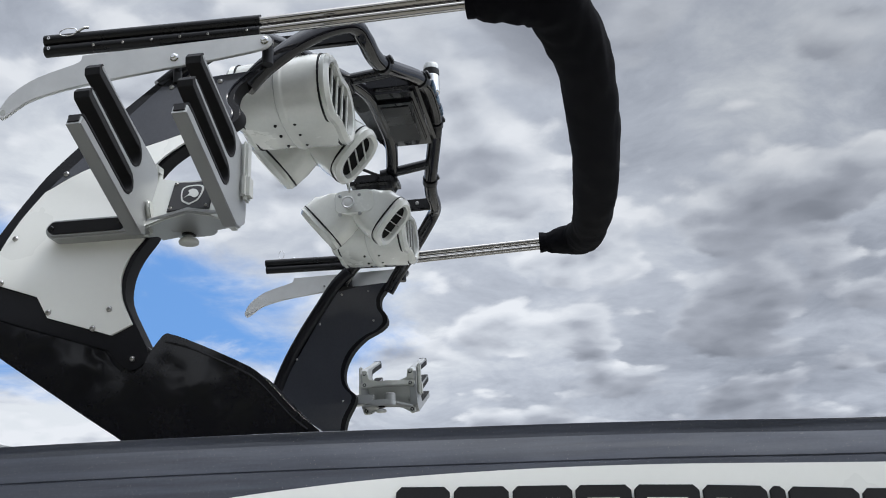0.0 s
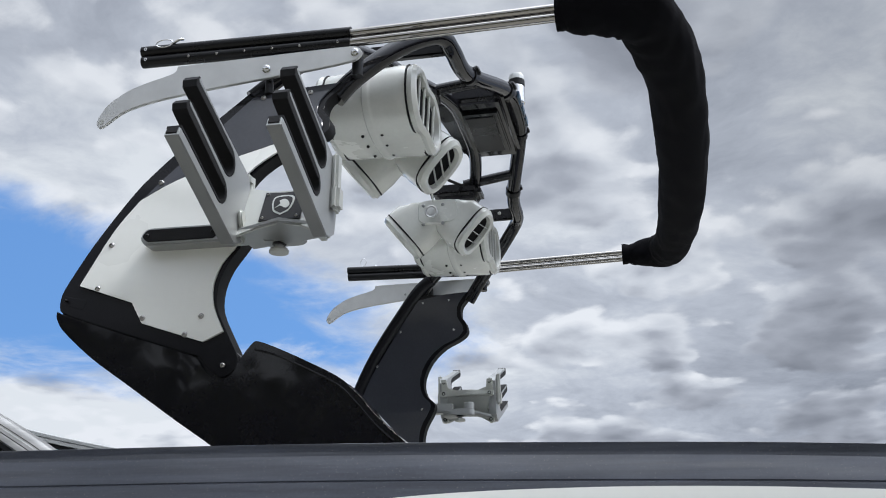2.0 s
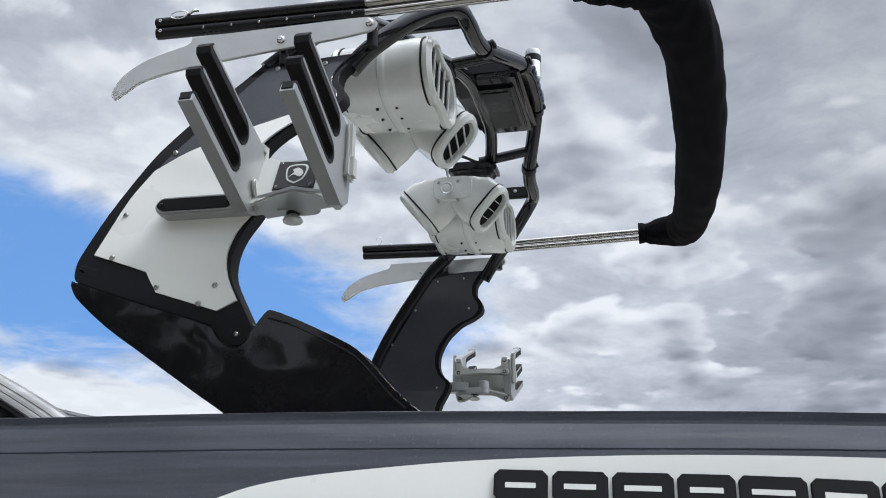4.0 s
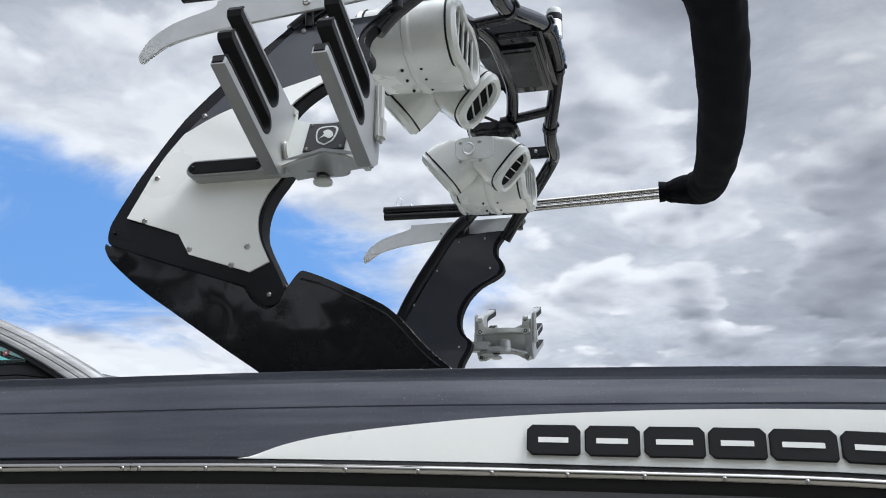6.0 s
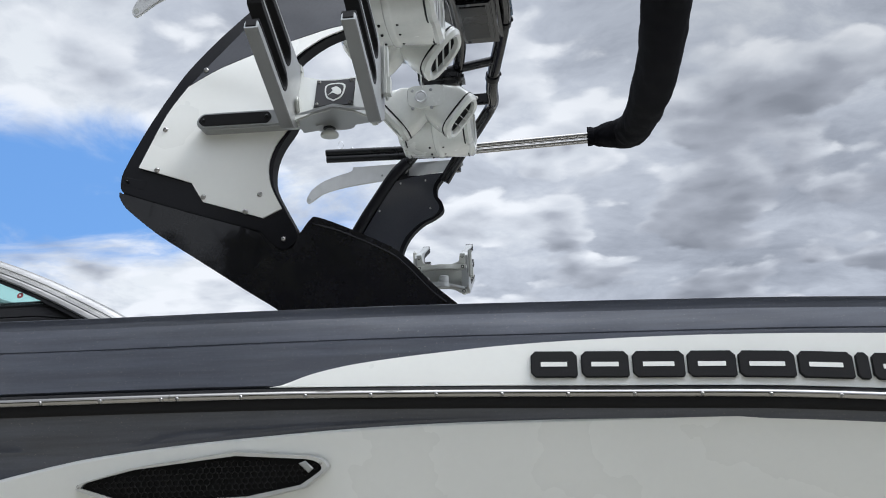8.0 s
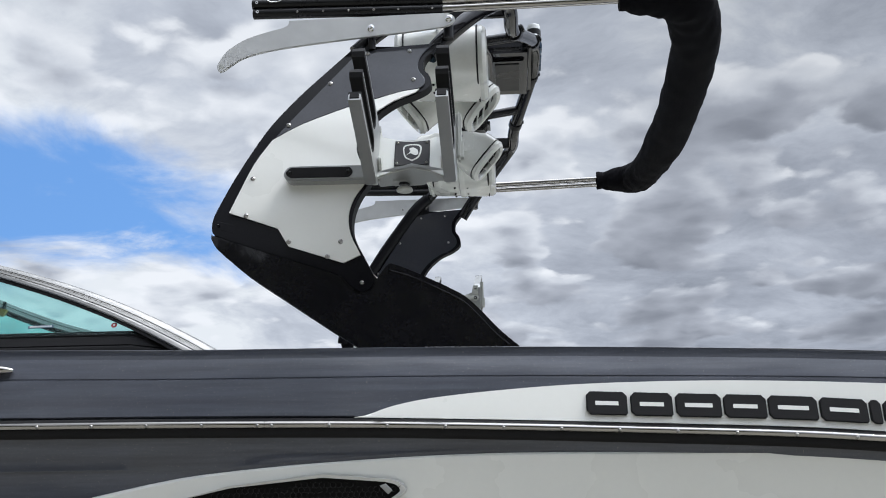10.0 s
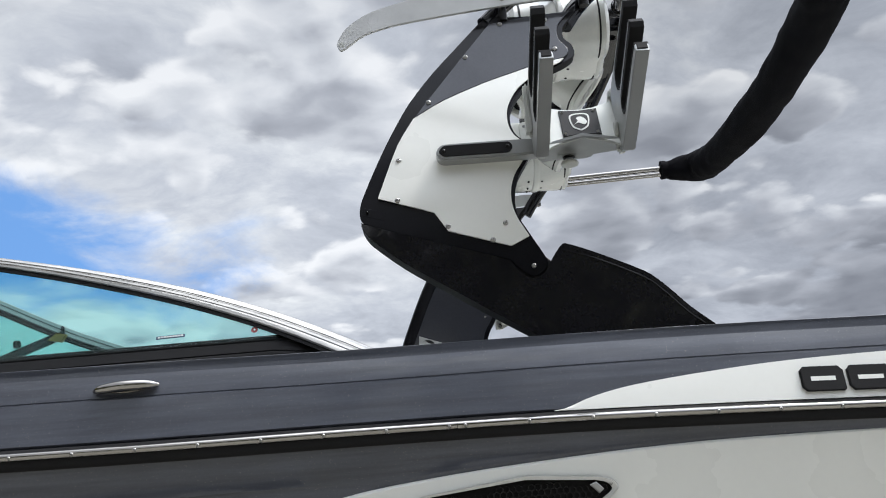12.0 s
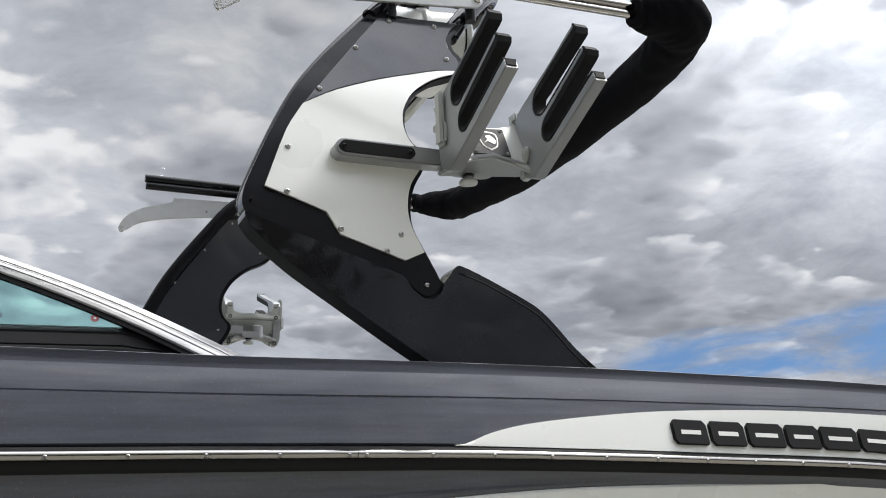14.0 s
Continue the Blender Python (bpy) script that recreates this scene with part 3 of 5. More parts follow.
def intake():
    """Hexagon mesh intake grille in the lower hull."""
    g = thing("hull_intake", "black honeycomb intake grille with silver rim on the white hull", "grille", (-0.17, hull_y(-0.17), 1.8))
    o = [(-0.490, 1.788), (-0.475, 1.803), (-0.35, 1.836), (-0.09, 1.866), (0.088, 1.850), (0.118, 1.840), (0.128, 1.818), (0.075, 1.776), (-0.06, 1.748), (-0.37, 1.742)]
    o = [(x + 0.008, z - 0.006) for x, z in o]
    w = lambda X, Z: hull_y(X) + 0.002 + max(0, (1.9 - Z)) * 0.17
    big = outline(o, 4, (0, 2, 3, 4, 7, 8, 9))
    cx, cz = -0.18, 1.804
    inner = [(cx + (x - cx) * 0.945, cz + (z - cz) * 0.80) for x, z in big]

    def inside(x, z):
        hit = False
        for (x0, z0), (x1, z1) in zip(inner, inner[1:] + inner[:1]):
            if (z0 > z) != (z1 > z) and x < x0 + (z - z0) / (z1 - z0) * (x1 - x0):
                hit = not hit
        return hit
    n = len(big)
    bm = loft([[(x, -0.001, z) for x, z in big], [(x, -0.016, z) for x, z in [(cx + (x - cx) * 0.985, cz + (z - cz) * 0.95) for x, z in big]],
               [(x, -0.014, z) for x, z in inner], [(x, 0.004, z) for x, z in inner]], False)
    for v in bm.verts:
        v.co.y += w(v.co.x, v.co.z)
    part("rim", bm, SILVER, g, "silver rim")
    # near-black sheet in place of the shade behind the mesh
    part("backing", slab(inner, -0.005, -0.001, 0, 1, w, [1.74 + 0.02 * i for i in range(7)], None, [-0.45 + 0.05 * i for i in range(12)]), OPENING_SHADE, g)
    part("end_clip", slab([(0.066, 1.826), (0.082, 1.832), (0.100, 1.814), (0.088, 1.804)], -0.016, -0.006, 0.002, 1, w), RACK_PAINT, g)
    bm = bmesh.new()
    s = 0.0088
    from_row = int(0.13 / (s * 1.5)) + 1
    for r in range(-from_row, from_row):
        for c in range(-30, 31):
            x, z = cx + c * s * 1.732 + (r % 2) * s * 0.866, cz + r * s * 1.5
            if not all(inside(x + dx, z + dz) for dx in (-s, s) for dz in (-s, s)):
                continue
            R = [[bm.verts.new((x + q * math.sin(k * math.pi / 3), d, z + q * math.cos(k * math.pi / 3))) for k in range(6)] for q, d in ((s * 0.98, -0.008), (s * 0.80, -0.008), (s * 0.80, -0.004))]
            for A, B in zip(R, R[1:]):
                for k in range(6):
                    bm.faces.new((A[k], A[(k + 1) % 6], B[(k + 1) % 6], B[k]))
    for v in bm.verts:
        v.co.y += w(v.co.x, v.co.z)
    part("honeycomb", bm, BLACK_SATIN, g, "black honeycomb mesh", 0)
    for x, z in ((-0.470, 1.790), (0.118, 1.826)):
        screw(g, (x, w(x, z) - 0.012, z), r=0.005)


intake()


# ---- windshield ----
def windshield():
    ws = thing("windshield", "side windshield with bright curved aluminium frame and tinted glass", "windshield", (-0.9, 0.04, 2.22), "windshield sides")
    LEAN = 0.447
    Y = lambda z: 0.040 + (z - 2.2) * LEAN
    top = lambda x: glide(x, (-3.0, -2.2, -1.9, -1.6, -1.35, -1.1, -0.9, -0.7, -0.5, -0.36), (2.69, 2.68, 2.66, 2.626, 2.571, 2.503, 2.438, 2.357, 2.258, 2.178))
    xs = [-3.0 + 0.1 * i for i in range(16)] + [-1.45 + 0.064 * i for i in range(18)]
    slim = lambda x: lerp_table(x, (-1.5, -1.34, -1.17, -1.0, -0.84, -0.5), (0.74, 0.82, 0.95, 1.05, 1.12, 1.22))
    lean = lambda p, q: Vector((q.x, q.y + (q.z - p.z) * LEAN, q.z))
    # frame: a profile following the top line
    rings = []
    for i, x in enumerate(xs):
        a, b = xs[max(i - 1, 0)], xs[min(i + 1, len(xs) - 1)]
        t = Vector((b - a, 0, top(b) - top(a))).normalized()
        nrm = Vector((-t.z, 0, t.x))
        p = Vector((x, Y(top(x)), top(x)))
        prof = [(-0.008, 0.0), (-0.0125, -0.0015), (-0.0160, -0.007), (-0.0172, -0.0125), (-0.0150, -0.0145), (-0.0152, -0.0165), (-0.0180, -0.0185), (-0.0185, -0.0245), (-0.0160, -0.0265), (-0.0160, -0.0285), (-0.0175, -0.0305), (-0.0165, -0.0375), (-0.0125, -0.041), (0.010, -0.041), (0.014, -0.01), (0.004, 0.002)]
        rings.append([lean(p, p + Vector((0, dy, 0)) + nrm * dn * slim(x)) for dy, dn in prof])
    part("frame", loft(rings), BRIGHT, ws, "polished aluminium windshield frame", 30)
    rings = []
    for i, x in enumerate(xs[:-1]):
        a, b = xs[max(i - 1, 0)], xs[min(i + 1, len(xs) - 1)]
        t = Vector((b - a, 0, top(b) - top(a))).normalized()
        nrm = Vector((-t.z, 0, t.x))
        p = Vector((x, Y(top(x)), top(x)))
        rings.append([lean(p, p + Vector((0, dy, 0)) + nrm * dn) for dy, dn in ((-0.009, 0.003 - 0.041 * slim(x)), (-0.009, -0.011 - 0.041 * slim(x)), (0.009, -0.011 - 0.041 * slim(x)), (0.009, 0.003 - 0.041 * slim(x)))])
    part("gasket", loft(rings), BLACK_RUBBER, ws, "black rubber gasket")
    # sill
    side = [(0.050, 2.19), (0.058, 2.236), (0.062, 2.242), (0.066, 2.244), (0.064, 2.247), (0.074, 2.271), (0.078, 2.274), (0.077, 2.278), (0.082, 2.288), (0.088, 2.291), (0.100, 2.291), (0.115, 2.19)]
    low = lambda x, z: 2.19 + (z - 2.19) * lerp_table(x, (-0.70, -0.60, -0.49), (1.0, 0.78, 0.28))
    rings = [[(x, y, low(x, z)) for y, z in side] for x in [-3.0 + 0.2 * i for i in range(12)] + [-0.70, -0.65, -0.60, -0.54, -0.49]]
    part("sill", loft(rings), BLACK_RUBBER, ws, "black windshield sill", 25)
    bm = bmesh.new()
    g = [-3.0 + 0.1 * i for i in range(16)] + [-1.45 + 0.05 * i for i in range(17)]
    for o, flip in ((-0.003, 1), (0.003, -1)):
        lo = [bm.verts.new((x, Y(2.28) + o, 2.28)) for x in g]
        hi = [bm.verts.new((x, Y(max(top(x) - 0.045 * slim(x), 2.282)) + o, max(top(x) - 0.045 * slim(x), 2.282))) for x in g]
        for k in range(len(g) - 1):
            bm.faces.new((lo[k], lo[k + 1], hi[k + 1], hi[k])[::flip])
    pane = part("glass", bm, GLASS, ws, "green tinted glass pane", 0)
    pane.visible_shadow = False
    out = Vector((0, -1, LEAN)).normalized()
    part("round_sticker", lathe(Vector((-0.757, Y(2.307), 2.307)) + out * 0.0035, out, [(0, 0.009), (0.0008, 0.009)], 20), RED, pane, "small red round sticker")
    part("sticker_centre", lathe(Vector((-0.757, Y(2.307), 2.307)) + out * 0.0045, out, [(0, 0.003), (0.0008, 0.003)], 16), PALE, pane)
    tip = lambda x, y, z: Vector((x, Y(z), z)) + out * y
    part("strip_sticker", slab([(-1.021, 2.302), (-0.944, 2.304), (-0.944, 2.313), (-1.021, 2.311)], 0.0033, 0.0043, 0, 1, None, (), tip), NAVY, pane, "dark blue sticker with pale print")
    for k in range(9):
        x = -1.0165 + 0.0078 * k
        z = 2.3045 + 0.00022 * k
        part("print_bar", slab([(x, z), (x + 0.0058, z), (x + 0.0058, z + 0.0046), (x, z + 0.0046)], 0.0045, 0.0052, 0, 1, None, (), tip), PALE, pane)
    return ws


windshield()


def far_windshield():
    """The opposite windshield, curving from the walk-through to the far side."""
    ws = thing("windshield", "curved far windshield with silver frame and tinted glass", "windshield", (-1.5, 1.6, 2.2), "windshield sides")
    path = smooth_path([(-2.3, 0.855, 2.90), (-1.93, 1.18, 2.732), (-1.83, 1.268, 2.684), (-1.73, 1.357, 2.639), (-1.64, 1.437, 2.605), (-1.57, 1.50, 2.582), (-1.465, 1.593, 2.556), (-1.33, 1.713, 2.532), (-1.195, 1.833, 2.508), (-0.9, 2.03, 2.43), (-0.6, 2.22, 2.31), (-0.43, 2.33, 2.20)], 4)

    def along(prof):
        rings = []
        for i, p in enumerate(path):
            t = (path[min(i + 1, len(path) - 1)] - path[max(i - 1, 0)]).normalized()
            side = Vector((t.y, -t.x, 0)).normalized()
            up = side.cross(t)
            up = up if up.z > 0 else -up
            rings.append([p + side * a + up * b for a, b in prof])
        return loft(rings)

    part("frame", along([(0.012, 0.0), (0.017, -0.004), (0.017, -0.016), (0.012, -0.018), (0.016, -0.021), (0.016, -0.034), (-0.012, -0.036), (-0.014, -0.004)]), RACK_PAINT, ws, "silver windshield frame", 30)
    part("gasket", along([(0.009, -0.034), (0.009, -0.050), (-0.009, -0.050), (-0.009, -0.034)]), BLACK_RUBBER, ws, "black rubber gasket")
    bm = bmesh.new()
    for o in (-0.003, 0.003):
        lo = [bm.verts.new((p.x, p.y + o, 2.19)) for p in path]
        hi = [bm.verts.new((p.x, p.y + o, max(p.z - 0.045, 2.192))) for p in path]
        for k in range(len(path) - 1):
            bm.faces.new((lo[k], lo[k + 1], hi[k + 1], hi[k]))
    part("glass", bm, GLASS, ws, "green tinted glass pane", 0).visible_shadow = False


far_windshield()


def windshield_stay():
    """Folding stay behind the far windshield frame: black arms, knobs, clips and a brass catch."""
    c = thing("windshield_stay", "black folding stay arms with a brass catch on the windshield frame", "stay arm", (-1.76, 1.33, 2.60))
    for dx, dy, dz in ((0.0, 0.0, 0.0), (-0.27, -0.235, 0.125)):
        p = Vector((-1.735 + dx, 1.335 + dy, 2.612 + dz))
        part("stay_arm", tube([p, p + Vector((-0.14, -0.02, -0.055)), p + Vector((-0.30, -0.02, -0.11))], 0.018, 3, 10), BLACK_SATIN, c, "black stay arm")
        part("knob", lathe(p + Vector((-0.17, -0.03, -0.045)), (0, 0, 1), [(0, 0.014), (0.018, 0.016), (0.028, 0.011)], 12), BLACK_SATIN, c)
        part("clip", block(p.x - 0.006, p.x + 0.004, p.y - 0.015, p.y + 0.02, p.z - 0.01, p.z + 0.032, 0.003), BLACK_SATIN, c)
    part("catch", slab([(-1.79, 2.588), (-1.755, 2.613), (-1.715, 2.606), (-1.735, 2.578)], 1.305, 1.33, 0.003), BRASS, c, "brass catch")


windshield_stay()


# ---- tower ----
CUTS = [2.30 + 0.06 * i for i in range(17)]


tower = thing("wakeboard_tower", "black folding wakeboard tower with white and charcoal side panels", "boat tower", (0.1, CY, 2.2))


def tower_leg(near):
    """Upper leg: black core, outer skins in grey and white, inner skin in grey, bolts."""
    T = 0.058
    ywarp = lambda x, z: leg_y(z)
    front = [(2.55, -0.45), (2.62, -0.44), (2.71, -0.396), (2.82, -0.343), (2.92, -0.287), (3.026, -0.211), (3.123, -0.13), (3.25, -0.02)]

    def fit(pts):
        """The far leg is a little slimmer towards the stern."""
        if near:
            return pts
        return [(x - 0.022 * min(max((x - lerp_table(z, [q[0] for q in front], [q[1] for q in front])) / 0.16, 0), 1) * min(max((z - 2.42) / 0.1, 0), 1), z) for x, z in pts]

    core = outline([(-0.052, 3.222), (-0.138, 3.123), (-0.221, 3.026), (-0.297, 2.920), (-0.353, 2.819), (-0.405, 2.710), (-0.444, 2.618), (-0.450, 2.580), (-0.440, 2.556), (-0.259, 2.490), (-0.062, 2.424), (-0.034, 2.392), (-0.002, 2.372), (0.030, 2.388), (0.036, 2.415), (0.006, 2.475), (-0.028, 2.545), (-0.030, 2.602), (-0.014, 2.658), (0.018, 2.712), (0.028, 2.752), (-0.004, 2.785), (-0.018, 2.826), (-0.010, 2.878), (0.027, 2.940), (0.090, 2.993), (0.155, 3.022), (0.194, 3.052), (0.190, 3.092), (0.172, 3.117), (0.174, 3.158), (0.200, 3.190), (0.226, 3.222), (0.09, 3.214)], 3, (0, 9, 10, 15, 32))
    bm = slab(fit(core), 0.004, T - 0.004, 0.014, 3, ywarp, CUTS)
    bm.normal_update()
    # faces turned aft take dull black, which keeps bright reflections off them
    for f in bm.faces:
        if f.normal.x > 0.25 and abs(f.normal.y) < 0.5:
            f.material_index = 1
    leg = part("leg", bm, [BLACK_TUBE, BLACK_RUBBER], tower, "curved black gloss tower leg with bolted panels")
    edge = [(-0.025, 3.228), (-0.100, 3.140), (-0.182, 3.040), (-0.258, 2.935), (-0.316, 2.832), (-0.370, 2.718), (-0.412, 2.620), (-0.420, 2.580)]
    shift, deep, bore = (0.006, 0.062, 0.038) if near else (-0.020, 0.047, 0.029)
    if not near:
        edge = [(0.040, 3.280)] + edge
    part("front_tube", tube([(x + shift, leg_y(z) + deep, z) for x, z in edge], bore, 4, 20), BLACK_TUBE, leg, "rounded black front tube")
    grey = outline([(-0.042, 3.193), (-0.128, 3.079), (-0.285, 2.868), (-0.195, 2.922), (-0.075, 2.973), (0.009, 3.001), (0.104, 3.031), (0.160, 3.040), (0.176, 3.058), (0.174, 3.082), (0.155, 3.115), (0.158, 3.160), (0.185, 3.198), (0.205, 3.218), (0.09, 3.212)], 3, (0, 2, 13))
    white = outline([(-0.287, 2.866), (-0.336, 2.783), (-0.398, 2.622), (-0.250, 2.569), (-0.217, 2.514), (-0.054, 2.459), (-0.004, 2.482), (-0.034, 2.545), (-0.041, 2.602), (-0.026, 2.660), (0.007, 2.711), (0.017, 2.752), (-0.013, 2.785), (-0.026, 2.826), (-0.020, 2.880), (0.016, 2.941), (0.082, 2.994), (0.147, 3.023), (0.160, 3.036), (0.104, 3.027), (0.009, 2.997), (-0.075, 2.969), (-0.195, 2.918)], 3, (0, 2, 3, 4, 5, 6, 18))
    inner = outline([(-0.042, 3.193), (-0.128, 3.079), (-0.285, 2.868), (-0.336, 2.783), (-0.398, 2.622), (-0.300, 2.545), (-0.120, 2.46), (-0.010, 2.440), (-0.010, 2.478), (-0.040, 2.545), (-0.048, 2.602), (-0.034, 2.660), (0.000, 2.715), (0.010, 2.752), (-0.020, 2.785), (-0.033, 2.826), (-0.027, 2.880), (0.010, 2.944), (0.078, 2.998), (0.145, 3.026), (0.176, 3.055), (0.174, 3.082), (0.155, 3.115), (0.158, 3.160), (0.185, 3.198), (0.205, 3.218), (0.09, 3.212)], 3, (0, 4, 25))
    def swell(x, z):
        """Moulded swelling of the white panel towards its upper arc, and a soft dish below the rack arm."""
        d = ((x + 0.26) * 0.365 + (z - 2.86) * 0.93)
        t = min(max(d / 0.05, 0), 1)
        e = ((x + 0.32) * 0.45 - (z - 2.58) * 0.89)
        q = min(max(e / 0.05, 0), 1)
        return leg_y(z) + 0.0035 * (1 - t * t * (3 - 2 * t)) * min(max((z - 2.62) / 0.1, 0), 1) - 0.003 + 0.003 * q * q * (3 - 2 * q)

    fine = [2.44 + 0.025 * i for i in range(26)]
    if near:
        part("upper_panel", slab(grey, -0.002, 0.006, 0.002, 1, ywarp, CUTS), GREY_PANEL, leg, "charcoal metallic upper panel")
        part("white_panel", slab(white, -0.003, 0.004, 0.0015, 1, swell, fine, None, [-0.4 + 0.025 * i for i in range(24)]), WHITE_GEL, leg, "white gelcoat panel")
        for x, z in ((-0.336, 2.733), (-0.346, 2.611), (-0.216, 2.527), (-0.101, 2.479), (-0.063, 2.523), (-0.241, 2.917), (-0.123, 3.071), (-0.010, 3.187), (0.125, 3.190), (0.140, 3.075)):
            screw(leg, (x, (swell(x, z) if z < 2.9 else leg_y(z)) - 0.003, z), (0, -1, 0.25 if z > 2.7 else 0), 0.0075)
    else:
        part("outer_panel", slab(fit(grey), -0.002, 0.006, 0.002, 1, ywarp, CUTS), GREY_PANEL, leg)
        part("white_panel", slab(fit(white), -0.003, 0.006, 0.002, 1, ywarp, CUTS), WHITE_GEL, leg)
    part("inner_panel", slab(fit(inner), T - 0.006, T + 0.003, 0.002, 1, ywarp, CUTS), GREY_PANEL, leg, "dark charcoal inner panel")
    for x, z in ((-0.051, 2.73), (-0.250, 2.924), (-0.132, 3.066), (-0.020, 3.183), (0.113, 3.064), (0.1, 3.19)):
        screw(leg, (x, leg_y(z) + T + 0.002, z), (0, 1, 0), 0.0055)
    if near:
        part("front_cap", slab([(-0.438, 2.600), (-0.442, 2.578), (-0.385, 2.560), (-0.376, 2.583)], 0.0034, 0.006, 0.0004, 1, ywarp), BLACK_TUBE, leg)
        screw(leg, (-0.430, 0.0035, 2.585), r=0.0035, mat=BLACK_SATIN)
    # maker's plate low on the inner side
    plate = part("inner_plate", slab([(-0.376, 2.664), (-0.262, 2.622), (-0.262, 2.552), (-0.385, 2.552)], T + 0.001, T + 0.007, 0.001, 1, ywarp), SILVER, leg, "silver plate with a dark round mark")
    part("plate_mark", slab([(-0.338 + 0.040 * math.cos(k * math.pi / 9), 2.603 + 0.040 * math.sin(k * math.pi / 9)) for k in range(18)], T + 0.0065, T + 0.0085, 0, 1, ywarp), BLACK_SATIN, plate)
    part("plate_centre", slab([(-0.338 + 0.025 * math.cos(k * math.pi / 9), 2.603 + 0.025 * math.sin(k * math.pi / 9)) for k in range(18)], T + 0.0080, T + 0.0095, 0, 1, ywarp), SILVER, plate)
    # pivot bolt
    screw(leg, (0, 0.002, 2.4), r=0.0065, name="pivot_bolt")


def tower_base(near):
    o = outline([(-0.446, 2.556), (-0.4455, 2.541), (-0.425, 2.508), (-0.339, 2.434), (-0.240, 2.366), (-0.094, 2.267), (-0.005, 2.208), (0.0, 2.190), (0.455, 2.185), (0.446, 2.205), (0.390, 2.255), (0.331, 2.320), (0.285, 2.359), (0.160, 2.422), (0.086, 2.452), (0.070, 2.442), (0.041, 2.402), (0.030, 2.378), (-0.002, 2.362), (-0.040, 2.386), (-0.066, 2.420), (-0.259, 2.4865), (-0.443, 2.552)], 3, (0, 7, 8, 9, 21))
    bm = slab(o, -0.006, 0.070, 0.024, 5, lambda x, z: leg_y(z) - 0.002)
    bm.normal_update()
    # downward faces take dull black: the underside's shade is put into the material
    for f in bm.faces:
        if f.normal.z < -0.3 and abs(f.normal.y) < 0.75:
            f.material_index = 1
    base = part("base", bm, [BLACK_GLOSS, BLACK_RUBBER], tower, "glossy black wedge-shaped moulded base")
    bead = [(0.082, 2.432), (0.155, 2.407), (0.277, 2.345), (0.322, 2.307), (0.380, 2.243), (0.420, 2.208)]
    part("edge_bead", tube([(x, leg_y(z) - 0.0075, z) for x, z in bead], 0.0028, 4, 8), BLACK_TUBE, base)
    part("hinge_core", slab([(-0.443, 2.545), (-0.26, 2.465), (-0.07, 2.40), (0.0, 2.34), (0.06, 2.36), (0.06, 2.40), (0.02, 2.44), (-0.05, 2.45), (-0.25, 2.51), (-0.443, 2.580)], 0.010, 0.052, 0.003, 1, lambda x, z: leg_y(z)), BLACK_SATIN, tower)


for near in (True, False):
    FLIP[0] = not near
    tower_leg(near)
    tower_base(near)
FLIP[0] = False


